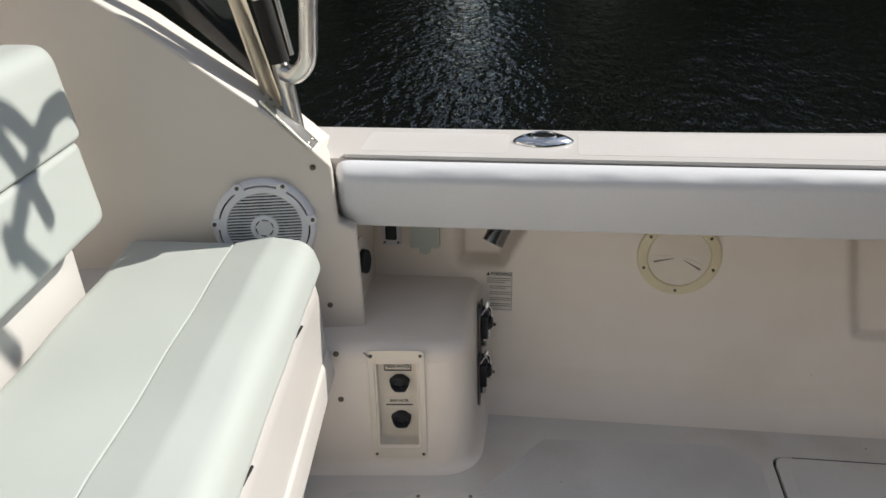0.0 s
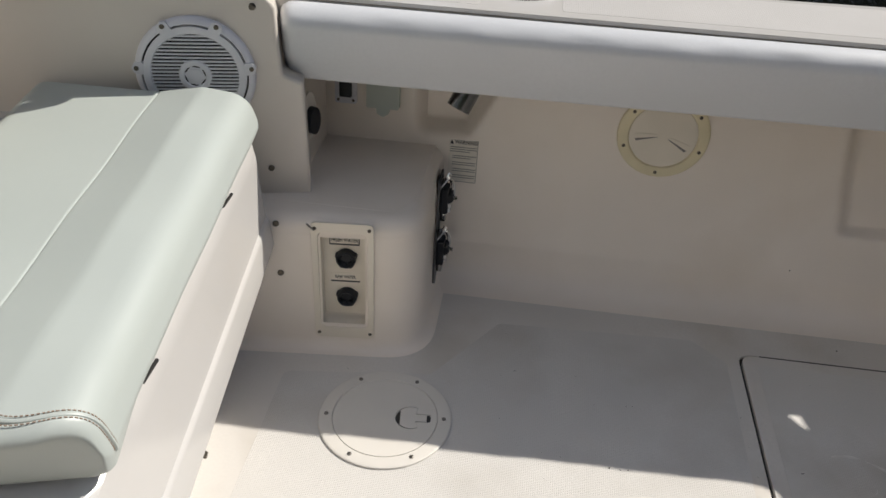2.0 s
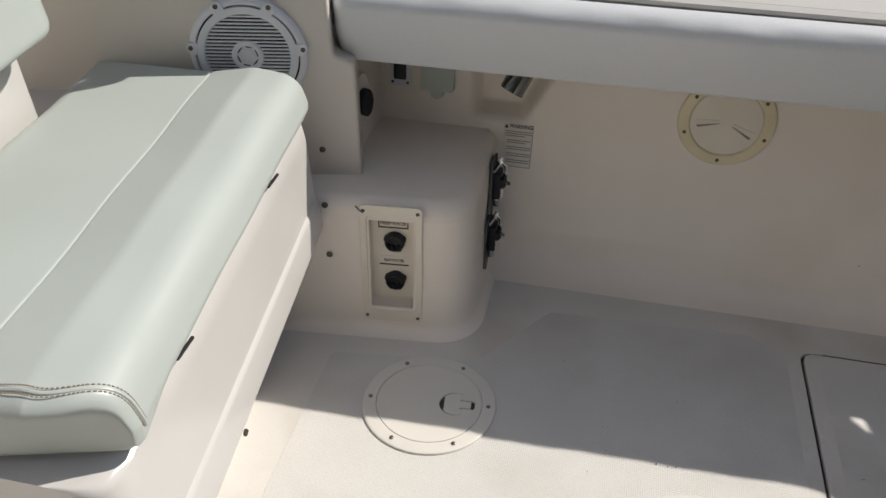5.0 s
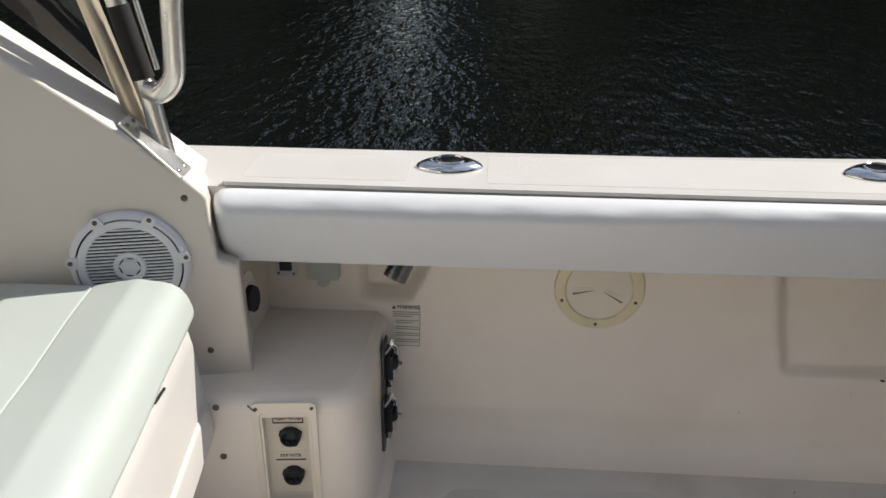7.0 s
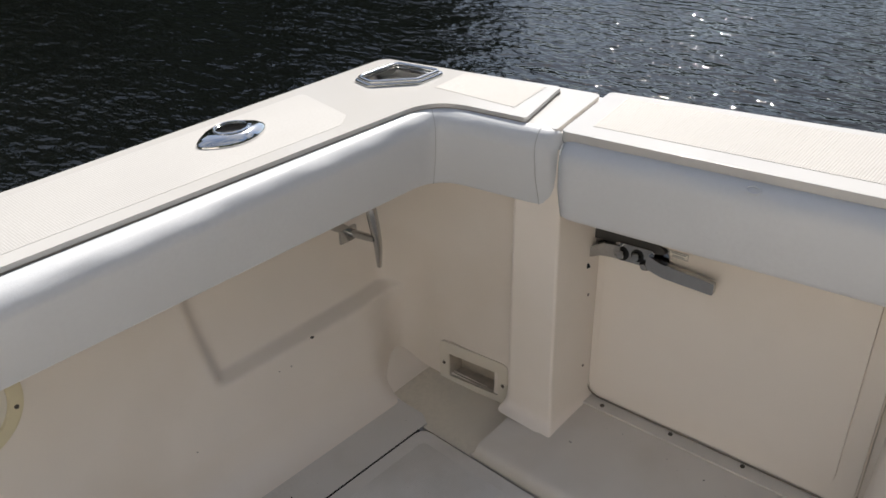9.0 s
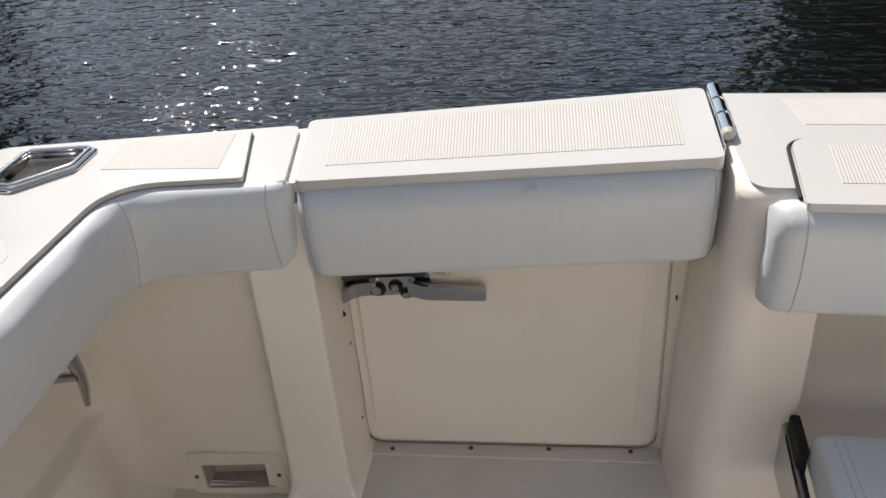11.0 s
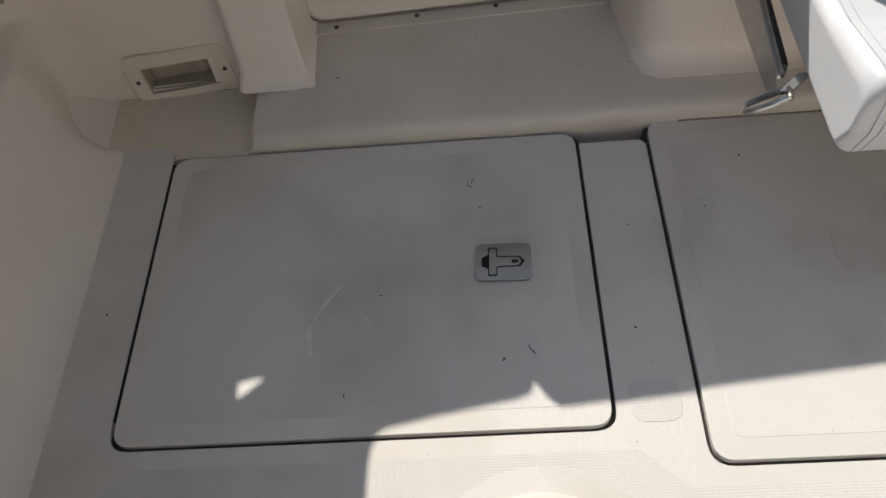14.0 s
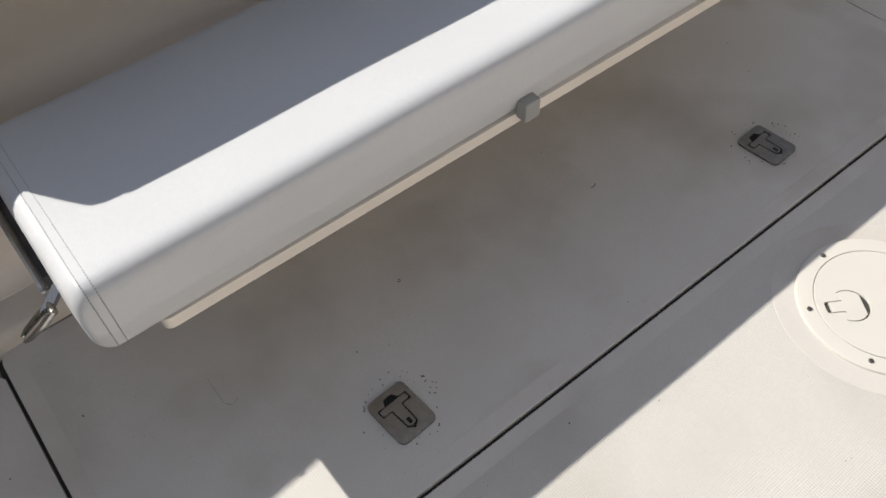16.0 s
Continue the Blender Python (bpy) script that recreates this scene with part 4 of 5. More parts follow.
# port coaming on top of the bench alcove
CZ = GZ + 0.009
co = lone("coaming", slab(rounded([(1.407, 0.979), (1.708, 0.999), (1.712, -1.7), (1.372, -1.7), (1.372, 0.928), (1.407, 0.926)], [0.045, 0.012, 0, 0, 0, 0], 8), CZ - 0.034, CZ, r=0.004, seg=3), GELCOAT_WHITE_DIMMED,
          "glossy white fibreglass coaming above the bench", "coaming", kind="structure")
part("deck_panel", ribbed([(1.592, 0.885), (1.685, 0.900), (1.685, -0.6), (1.592, -0.6)], CZ + 0.0002), PAD_AFT, co, "ribbed ivory non-skid panel", smooth=False)
lid = part("bench_lid", slab(rounded([(1.360, 0.928), (1.540, 0.915), (1.565, -1.6), (1.356, -1.6)], [0.006, 0.035, 0, 0], 6), CZ - 0.006, CZ + 0.005, r=0.005, seg=3), GELCOAT_WHITE_DIMMED, co, "raised lid edged by a dark joint")
part("nonskid_panel", ribbed([(1.410, 0.880), (1.518, 0.872), (1.530, -0.6), (1.410, -0.6)], CZ + 0.0052), PAD_AFT, lid, "ribbed ivory non-skid panel", smooth=False)
pts = [Vector((*p, CZ + 0.0005)) for p in rounded([(1.380, 0.931), (1.542, 0.919), (1.568, -1.6)], [0, 0.037, 0], 8, closed=False)]
part("joint", tube(pts, 0.0028, 6), RUBBER, co, "dark rubber joint")
bolster("bolster", [(1.390, 0.962), (1.382, -1.15)], 0.048, CZ - 0.152, CZ - 0.002, 0.034, 0.022, "white vinyl bolster above the folding bench", seams=(0.016,))


# ---- folding bench ----
TAB = material("grey_tab", (0.36, 0.36, 0.35), rough=0.5, tint=0.08, scale=40)


def bench():
    t = thing("bench", "folding white vinyl bench seat on the transom, sunlit along its front", "bench")
    y0, y1 = -0.45, 0.874
    # cushion: end profile in x, z, drawn in at its ends
    prof = rounded([(1.345, 0.256), (0.999, 0.256), (0.979, 0.31), (0.974, 0.389), (1.10, 0.360), (1.345, 0.340)], [0.012, 0.014, 0.05, 0.030, 0.10, 0.03], 7)
    ends = ((0.0, 0.62), (0.004, 0.80), (0.010, 0.92), (0.016, 0.98), (0.020, 1.0))
    n = 44
    steps = [(y1 - d, f) for d, f in ends] + [(y1 - 0.02 + (y0 - y1 + 0.04) * k / n, 1.0) for k in range(1, n)] + [(y0 + d, f) for d, f in reversed(ends)]
    c = Vector((1.19, 0.312))
    rows = [[(c.x + (x - c.x) * (0.90 + 0.10 * f), y, c.y + (z - c.y) * f + (0.0007 * math.sin(y * 17) if z > 0.33 else 0)) for x, z in prof] for y, f in steps]
    cu = part("cushion", loft(rows, True, True), VINYL, t, "white vinyl cushion", angle=70)
    top = [p for p in prof if p[1] > 0.262 and p[0] < 1.33]
    for y in (0.8545, 0.844):
        bm = bmesh.new()
        line = [Vector((px - 0.0004, y, pz + 0.0004)) for px, pz in resample(top, 0.005)]
        for a, b in zip(line, line[1:]):
            merge(bm, tube([a, a.lerp(b, 0.65)], 0.0007, 5))
        part("stitching", bm, SEAM, cu, "grey stitched seam")
    part("base", slab(rounded([(0.997, 0.803), (0.991, -0.36), (1.34, -0.36), (1.34, 0.803)], 0.012, 5), 0.238, 0.2565, r=0.003, seg=2), GELCOAT, t, "cream moulded seat base")
    part("snap_tab", box(0.972, 0.992, 0.252, 0.279, 0.254, 0.286, 0.003), TAB, t, "small grey fastening tab")
    return t


bench()
br = thing("bracket", "stainless folding bracket with a forked arm beside the bench", "bracket")
rows = [[(x, y, z) for x, z in rounded([(1.462, 0.290), (1.445, 0.196), (1.165, 0.202), (1.140, 0.212), (1.140, 0.246), (1.29, 0.272)], 0.006, 4)] for y in (0.891, 0.895)]
part("side_plate", loft(rows, True, True), STEEL, br)
part("stop", box(1.330, 1.400, 0.876, 0.8905, 0.236, 0.312, 0.004), RUBBER, br, "black rubber stop")
# dark box put between plate and bench to imitate the shaded gap
part("gap_fill", loft([[(1.44, y, 0.225), (1.16, y, 0.222), (1.16, y, 0.244), (1.33, y, 0.268), (1.44, y, 0.268)] for y in (0.8765, 0.8900)], True, True), DARK_STEEL, br, "dark fill standing in for the shaded gap")
part("lip", tube([(1.462, 0.8885, 0.290), (1.29, 0.8885, 0.272), (1.142, 0.8885, 0.246)], 0.003, 8), STEEL_DULL, br, "dull steel edge")
part("arm", loft([[(1.122 - 0.022 * k, 0.872 + 0.026 * k + dy, 0.262 - 0.006 * k + dz) for dy, dz in ((-0.008, -0.003), (0.008, -0.003), (0.008, 0.004), (-0.008, 0.004))] for k in (0, 0.5, 1.0)], True, True), STEEL, br, "short steel arm")
for s in (-1, 1):
    part("fork", tube([(1.099 + 0.006 * s, 0.893, 0.258), (1.103 + 0.008 * s, 0.912, 0.243), (1.108 + 0.007 * s, 0.930, 0.228), (1.110 + 0.004 * s, 0.938, 0.222)], [0.0045, 0.0045, 0.004, 0.003], 8), STEEL, br, "bright steel fork end")
part("pin", tube([(1.090, 0.894, 0.257), (1.110, 0.894, 0.257)], 0.005, 10), STEEL_DULL, br)


# ---- mooring cleat on the liner ----
cl = thing("mooring_cleat", "slender stainless cleat standing upright on the side liner", "cleat")
part("horn", tube(smooth_path([(1.305, 1.925, 0.56), (1.308, 1.905, 0.50), (1.312, 1.897, 0.43), (1.328, 1.905, 0.36), (1.352, 1.932, 0.290)], 6),
                  [0.005 + 0.0055 * math.sin(math.pi * min(1, (k + 3) / 27)) for k in range(25)], 12), STEEL, cl)
for z, x in ((0.495, 1.300), (0.378, 1.306)):
    b = part("foot", tube([(x + 0.01, 1.90, z), (x, 1.945, z), (x - 0.004, 2.00, z)], [0.007, 0.008, 0.011], 10), STEEL, cl)
    bm = box(x - 0.030, x + 0.012, 1.951, 1.957, z - 0.016, z + 0.014, 0.002)
    part("foot_plate", bm, STEEL, b)


# ---- forward: side panel with loudspeaker ----
PANEL_N = Vector((0.22, -1.0, 0.0)).normalized()


def panel_y(x):
    return 1.722 + 0.22 * (x + 0.15)


def side_panel():
    """A tall coaming side that climbs forward; its top is a slanting ledge."""
    edge = [(-1.55, 1.53), (-0.62, 1.062), (-0.448, 0.942), (-0.237, 0.768), (-0.152, 0.686), (-0.124, 0.656), (-0.119, 0.535), (-0.084, 0.520), (-0.080, 0.29)]
    back = 0.105
    out = rounded(edge, [0, 0.1, 0.1, 0.1, 0.02, 0.012, 0.012, 0.008, 0], 5, closed=False)
    face = [(x, z) for x, z in out] + [(-0.080, 0.20), (-1.55, 0.20)]
    bm = bmesh.new()
    front = [bm.verts.new((x, panel_y(x), z)) for x, z in face]
    rear = [bm.verts.new((x - (0.072 if x > -0.125 and z < 0.64 else 0.035 if x > -0.14 else 0.0), panel_y(x) + (back if z > 0.64 else 0.26), z)) for x, z in face]
    bm.faces.new(front)
    bm.faces.new(list(reversed(rear)))
    k = len(front)
    for i in range(k):
        bm.faces.new((front[i], rear[i], rear[(i + 1) % k], front[(i + 1) % k]))
    bmesh.ops.recalc_face_normals(bm, faces=bm.faces)
    edges = [e for e in bm.edges if all(v in front for v in e.verts) and len(e.link_faces) == 2]
    bmesh.ops.bevel(bm, geom=edges, offset=0.007, segments=3, profile=0.5, affect="EDGES", clamp_overlap=True)
    bmesh.ops.triangulate(bm, faces=[f for f in bm.faces if len(f.verts) > 4])
    return bm


lone("wall_return", box(-0.34, -0.112, 1.775, 2.0, 0.285, 0.53, 0.004), GELCOAT, "cream fibreglass return behind the side panel", "wall", kind="structure")
sp = lone("wall_forward_side", side_panel(), PANEL_GEL_DIMMED, "cream fibreglass side panel climbing towards the windscreen", "wall", kind="structure")


def on_panel(x, z, out=0.0):
    p = Vector((x, panel_y(x), z)) + PANEL_N * out
    return frame_at(p, PANEL_N)


screw(sp, on_panel(-0.160, 0.655), 0.006)
screw(sp, on_panel(-0.150, 0.352), 0.006)


def loudspeaker():
    m = on_panel(-0.261, 0.538)
    t = thing("loudspeaker", "round pale grey loudspeaker with a slatted grille in the panel", "loudspeaker", at=m)
    part("flange", lathe([(0.1010, 0.0), (0.1015, 0.003), (0.099, 0.009), (0.094, 0.0125), (0.0895, 0.013), (0.0895, 0.002), (0.0, 0.002)], 64), GREY_PLASTIC, t)
    part("trim_shadow", lathe([(0.0893, 0.0060), (0.084, 0.0060), (0.084, 0.003), (0.0893, 0.003)], 64), RUBBER, t, "dark ring joint")
    gr = part("grille", lathe([(0.0862, 0.004), (0.0862, 0.0135), (0.082, 0.0145), (0.0745, 0.0138), (0.0725, 0.0115), (0.0725, 0.009)], 64), GREY_PLASTIC, t, "round grille frame")
    part("cone", lathe([(0.074, 0.0042), (0.0, 0.0030)], 40), RUBBER, gr, "black speaker cone")
    for i in range(-11, 12):
        y = i * 0.0063
        half = math.sqrt(max(0.0, 0.0735 ** 2 - y * y))
        if half > 0.01:
            part("slat", box(-half, half, y - 0.0013, y + 0.0013, 0.0095, 0.0128), GREY_PLASTIC, gr, smooth=False)
    hub = part("hub", lathe([(0.0275, 0.009), (0.0275, 0.0135), (0.025, 0.0155), (0.019, 0.0155), (0.0175, 0.0130), (0.0, 0.0130)], 36), GREY_PLASTIC, t, "raised round hub")
    b = bmesh.new()
    for a in range(0, 360, 60):
        merge(b, box(0.0155, 0.0178, -0.0062, 0.0062, 0.0125, 0.0136), Matrix.Rotation(radians(a + 20), 4, "Z"))
    part("hub_slots", b, RUBBER, hub, smooth=False)
    part("hub_badge", lathe([(0.0135, 0.0128), (0.0135, 0.0142), (0.0, 0.0144)], 6), GREY_PLASTIC, hub, "small grey badge")
    for a in (63, 117, 172, 8, -55, -125):
        q = Matrix.Rotation(radians(a), 4, "Z") @ Matrix.Translation((0.0965, 0, 0.0))
        lug = slab(rounded([(-0.012, -0.011), (0.004, -0.009), (0.008, 0.0), (0.004, 0.009), (-0.012, 0.011)], 0.003, 3), 0.006, 0.0150, r=0.0012, seg=2)
        lug.transform(q)
        part("lug", lug, GREY_PLASTIC, t)
        screw(t, q @ Matrix.Translation((0.0, 0, 0.0150)), 0.0042)
    return t


loudspeaker()


# ---- washdown box ----
BOX_Z = 0.300


def fbox_y(x):
    return 1.652 + 0.10 * x


def washdown_box():
    """Console with a shelf: face, rounded aft corner and shelf top."""
    plan = rounded([(-0.45, fbox_y(-0.45) - 0.005), (0.142, fbox_y(0.142)), (0.142, 1.99)], [0, 0.075, 0], 12, closed=False)
    path = resample(plan, 0.012)
    prof = [(-0.30, BOX_Z - 0.004), (-0.10, BOX_Z - 0.002)] + [(-0.032 + 0.032 * math.sin(radians(a)), BOX_Z - 0.034 + 0.032 * math.cos(radians(a))) for a in range(0, 91, 10)]
    prof += [(0.002, 0.262), (0.003, 0.15), (0.006, 0.064), (0.006, 0.040)] + [(0.006 + 0.022 * (1 - math.cos(radians(a))), 0.030 - 0.030 * math.sin(radians(a))) for a in range(10, 91, 16)] + [(0.030, -0.02)]
    bm = bmesh.new()
    rows = []
    for i, p in enumerate(path):
        a, c = Vector(path[max(i - 1, 0)]), Vector(path[min(i + 1, len(path) - 1)])
        d = (c - a).normalized()
        nrm = Vector((d.y, -d.x))
        row = []
        for o, z in prof:
            x, y = p[0] + nrm.x * o, p[1] + nrm.y * o
            if o < -0.2:
                x, y = min(p[0], 0.04), 2.0
            elif o < -0.05:
                x, y = min(x, 0.075), max(y, min(1.99, p[1] + 0.1))
            row.append(bm.verts.new((x, y, z)))
        rows.append(row)
    for a, c in zip(rows, rows[1:]):
        for j in range(len(prof) - 1):
            bm.faces.new((a[j], a[j + 1], c[j + 1], c[j]))
    drop = [f for f in bm.faces if -0.046 < f.calc_center_median().x < 0.046 and 0.066 < f.calc_center_median().z < 0.262 and f.calc_center_median().y < 1.68]
    bmesh.ops.delete(bm, geom=drop, context="FACES")
    return bm


wb = lone("washdown_console", washdown_box(), GELCOAT, "cream moulded console with a rounded corner and a shelf on top", "wall", kind="structure", angle=60)
lone("shelf", slab([(-0.5, 1.70), (0.085, 1.70), (0.118, 1.75), (0.125, 2.0), (-0.5, 2.0)], BOX_Z - 0.02, BOX_Z - 0.0015), GELCOAT, "cream moulded shelf above the console", "shelf", kind="structure")
BOX_N = Vector((0.10, -1.0, 0.0)).normalized()


def on_box(x, z, out=0.0):
    p = Vector((x, fbox_y(x) - 0.004, z)) + BOX_N * out
    return frame_at(p, BOX_N)


for x, z in ((-0.120, 0.288), (-0.118, 0.178)):
    screw(wb, on_box(x, z, 0.001), 0.0062)


def washdown_panel():
    m = on_box(0.0, 0.163)
    t = thing("washdown_panel", "recessed cream washdown panel with two black hose outlets", "washdown panel", at=m)
    w, h = 0.058, 0.134
    hole = rounded(rect(-0.046, 0.046, -0.108, 0.114), 0.014, 4)
    part("bezel", slab(rounded(rect(-w, w, -h, h), 0.012, 4), 0.0, 0.005, holes=[hole], r=0.0025, seg=2), CREAM, t)
    tray = bmesh.new()
    ring = lambda k, z: [(x * k, y * k + 0.0, z) for x, y in hole]
    merge(tray, loft([ring(1.0, 0.004), ring(0.97, -0.004), ring(0.93, -0.022), ring(0.88, -0.0262), ring(0.84, -0.027)], True))
    part("tray", tray, CREAM, t, "recessed cream tray", angle=60)
    part("tray_back", slab(rounded(rect(-0.0405, 0.0405, -0.094, 0.099), 0.01), -0.036, -0.0255), CREAM, t)
    for y in (0.041, -0.050):
        o = part("outlet", lathe([(0.0195, -0.018), (0.0195, -0.006), (0.0185, 0.0005), (0.0155, 0.0025), (0.0130, 0.0), (0.012, -0.008), (0.0, -0.009)], 24), BLACK, t, "black threaded hose outlet")
        o.location = (0.003, y, -0.013)
        for dx, dy in ((-0.0145, 0.005), (0.0145, 0.005), (-0.007, -0.0145), (0.007, -0.0145)):
            q = lathe([(0.0068, -0.016), (0.0068, -0.004), (0.005, -0.002), (0, -0.0015)], 10)
            bmesh.ops.translate(q, vec=(dx, dy, 0), verts=q.verts)
            part("lug", q, BLACK, o)
    for y, words, s in ((0.0795, "FRESH WATER", 0.0118), (-0.006, "RAW WATER", 0.0098)):
        lb = part("label_plate", slab(rounded(rect(-0.028, 0.028, y - 0.0095, y + 0.0095), 0.001, 2), -0.0257, -0.0245), CREAM, t, "printed cream label")
        bm = text_mesh(words, s, wide=0.66)
        bmesh.ops.translate(bm, vec=(0.0, y, -0.0242), verts=bm.verts)
        part("lettering", bm, INK, lb, smooth=False)
        bars = box(-0.028, 0.028, y - 0.0112, y - 0.0082, -0.0247, -0.0239)
        if y > 0:
            merge(bars, box(-0.028, 0.028, y + 0.0082, y + 0.0102, -0.0247, -0.0239))
            merge(bars, box(-0.0285, -0.0265, y - 0.010, y + 0.010, -0.0247, -0.0239))
            merge(bars, box(0.0265, 0.0285, y - 0.010, y + 0.010, -0.0247, -0.0239))
        part("label_edge", bars, INK, lb, "worn black border", smooth=False)
    for x, y in ((-0.050, 0.122), (0.050, 0.122), (-0.050, -0.122), (0.050, -0.122)):
        screw(t, Matrix.Translation((x, y, 0.005)), 0.0036)
    part("clip", tube([(-0.064, 0.130, 0.004), (-0.056, 0.124, 0.008), (-0.050, 0.119, 0.008)], 0.0016, 6), STEEL_DULL, t, "bent wire clip")
    return t


washdown_panel()




def gate_holders():
    """Two latches on dark plates, one above the other, on the console's aft side."""
    for k, (z, y) in enumerate(((0.225, 1.898), (0.115, 1.868))):
        t = thing("hinge_latch", "chrome latch on a dark steel plate at the console's aft face", "latch", "console latches", at=frame_at((0.147, y, z), (1, 0, 0)))
        part("plate", slab(rounded([(-0.045, -0.062), (-0.015, -0.085), (0.020, -0.055), (0.036, 0.0), (0.030, 0.052), (-0.03, 0.055)], 0.012), 0.0, 0.004, r=0.001), DARK_STEEL, t, "dark steel plate")
        part("body", box(-0.018, 0.018, -0.034, 0.026, 0.003, 0.020, 0.004), BLACK, t, "black latch body")
        part("post", tube([(-0.010, 0.030, 0.004), (-0.010, 0.050, 0.016), (-0.004, 0.058, 0.020)], 0.005, 8), CHROME, t)
        part("tail", box(-0.010, 0.010, -0.056, -0.036, 0.004, 0.016, 0.003), STEEL, t)
        part("hook", tube(smooth_path([(0.0, 0.044, 0.006), (0.004, 0.040, 0.022), (0.004, 0.020, 0.028), (0.0, -0.006, 0.026)], 5), 0.0045, 8), CHROME, t, "curved chrome hook")
        part("roller", tube([(-0.016, 0.004, 0.022), (0.016, 0.004, 0.022)], 0.009, 12), BLACK, t, "black roller")
        for dz in (-0.014, -0.024):
            part("band", tube([(-0.014, dz, 0.020), (0.014, dz, 0.020)], 0.006, 10), CHROME, t)
        part("knob", tube([(0.012, -0.008, 0.026), (0.012, -0.008, 0.036)], 0.004, 8), STEEL, t)


gate_holders()


# ---- on the starboard liner ----
def wall_y(z):
    return 1.985 - (0.075 * (1 - smoothstep(-0.05, 0.34, z)) - 0.016 * smoothstep(0.34, 0.62, z))


def on_wall(x, z, out=0.0):
    s = (wall_y(z + 0.03) - wall_y(z - 0.03)) / 0.06
    nrm = Vector((0, -1, s)).normalized()
    return frame_at(Vector((x, wall_y(z), z)) + nrm * out, nrm)


def inspection_plate():
    t = thing("inspection_plate", "round inspection plate with a yellowed ring on the side liner", "inspection plate", at=on_wall(0.588, 0.372, 0.001))
    part("ring", lathe([(0.093, 0.0), (0.092, 0.004), (0.088, 0.006), (0.072, 0.0065), (0.069, 0.004), (0.069, 0.0)], 56), YELLOWED, t, "yellowed plastic ring")
    c = part("cover", lathe([(0.0685, 0.0), (0.0685, 0.004), (0.066, 0.0055), (0.0, 0.0055)], 56), CREAM, t, "round cream cover")
    for a in (-27, 189):
        bm = slab(rounded([(0.012, 0.0), (0.055, 0.001), (0.058, 0.006), (0.055, 0.011), (0.014, 0.006)], 0.002, 3), 0.004, 0.0068, r=0.0012, seg=2)
        bmesh.ops.scale(bm, vec=(1, 1 if a < 0 else -1, 1), verts=bm.verts)
        bm.transform(Matrix.Rotation(radians(a), 4, "Z"))
        part("grip", bm, CREAM, c, "raised finger grip")
        bm = slab([(0.012, -0.0012), (0.055, -0.0060), (0.057, -0.0010), (0.012, 0.0)], 0.0045, 0.0060)
        bmesh.ops.scale(bm, vec=(1, 1 if a < 0 else -1, 1), verts=bm.verts)
        bm.transform(Matrix.Rotation(radians(a), 4, "Z"))
        part("slot", bm, INK_GREY, c, "grey slot beside the grip", smooth=False)
    for a in (-92, -20, 36, 144, 200):
        screw(t, Matrix.Rotation(radians(a), 4, "Z") @ Matrix.Translation((0.081, 0, 0.0065)), 0.0036)
    return t


inspection_plate()


def warning_sticker():
    t = thing("warning_sticker", "weathered printed warning sticker on the side liner", "sticker", at=on_wall(0.184, 0.270, 0.0012))
    part("paper", slab(rounded(rect(-0.031, 0.031, -0.048, 0.048), 0.003, 3), 0.0, 0.0008), PAPER, t)
    bm = text_mesh("WARNING", 0.0125, wide=0.80)
    bmesh.ops.translate(bm, vec=(0.005, 0.041, 0.001), verts=bm.verts)
    part("lettering", bm, INK, t, "bold black word", smooth=False)
    part("triangle", slab([(-0.0295, 0.0365), (-0.0215, 0.0365), (-0.0255, 0.0455)], 0.0008, 0.0013), INK, t, "small black triangle", smooth=False)
    rnd = random.Random(7)
    for k in range(15):
        y = 0.030 - k * 0.0048
        if k in (3, 6, 9, 12):
            continue
        x1 = 0.028 - rnd.random() * 0.022 * (k in (2, 5, 8, 14))
        part("print_bar", box(-0.028 + 0.006 * (k > 3), x1, y - 0.0008, y + 0.0008, 0.0008, 0.0012), INK_GREY, t, smooth=False)
    part("border", merge(box(0.0295, 0.0306, -0.047, 0.047, 0.0007, 0.0013), box(-0.027, 0.030, -0.0474, -0.0463, 0.0007, 0.0013)), INK_GREY, t, smooth=False)


warning_sticker()
# fittings above the shelf
t = thing("rocker_switch", "black rocker switch in a pale grey plate above the shelf", "switch", at=on_wall(-0.068, 0.413, 0.001))
part("plate", slab(rounded(rect(-0.023, 0.023, -0.036, 0.036), 0.005), 0.0, 0.007, r=0.002), GREY_PLASTIC, t)
part("rocker", box(-0.013, 0.013, -0.022, 0.03, 0.005, 0.013, 0.003), BLACK, t, "black rocker")
for x in (-0.016, 0.016):
    screw(t, Matrix.Translation((x, -0.029, 0.007)), 0.003)
t = thing("outlet_cover", "grey-green weatherproof outlet cover above the shelf", "outlet cover", at=on_wall(0.012, 0.411, 0.001))
part("lid", slab(rounded(rect(-0.034, 0.034, -0.034, 0.045), 0.005), 0.0, 0.020, r=0.004, seg=3), MINT_PLASTIC, t)
part("tab", slab(rounded([(-0.014, -0.030), (0.014, -0.030), (0.012, -0.046), (0.0, -0.052), (-0.012, -0.046)], 0.004), 0.004, 0.018, r=0.003), MINT_PLASTIC, t, "rounded pull tab")
t = thing("switch_knob", "black oval pull knob on the panel's inner edge", "knob", at=frame_at((-0.106, 1.835, 0.415), (1, -0.35, 0)))
part("plate", slab(ellipse((0, -0.004), 0.022, 0.050), 0.0, 0.003, r=0.001), PLASTIC, t, "pale oval plate")
part("knob", slab(ellipse((0, -0.012), 0.018, 0.028), 0.002, 0.015, r=0.006, seg=4), BLACK, t, "black knob")


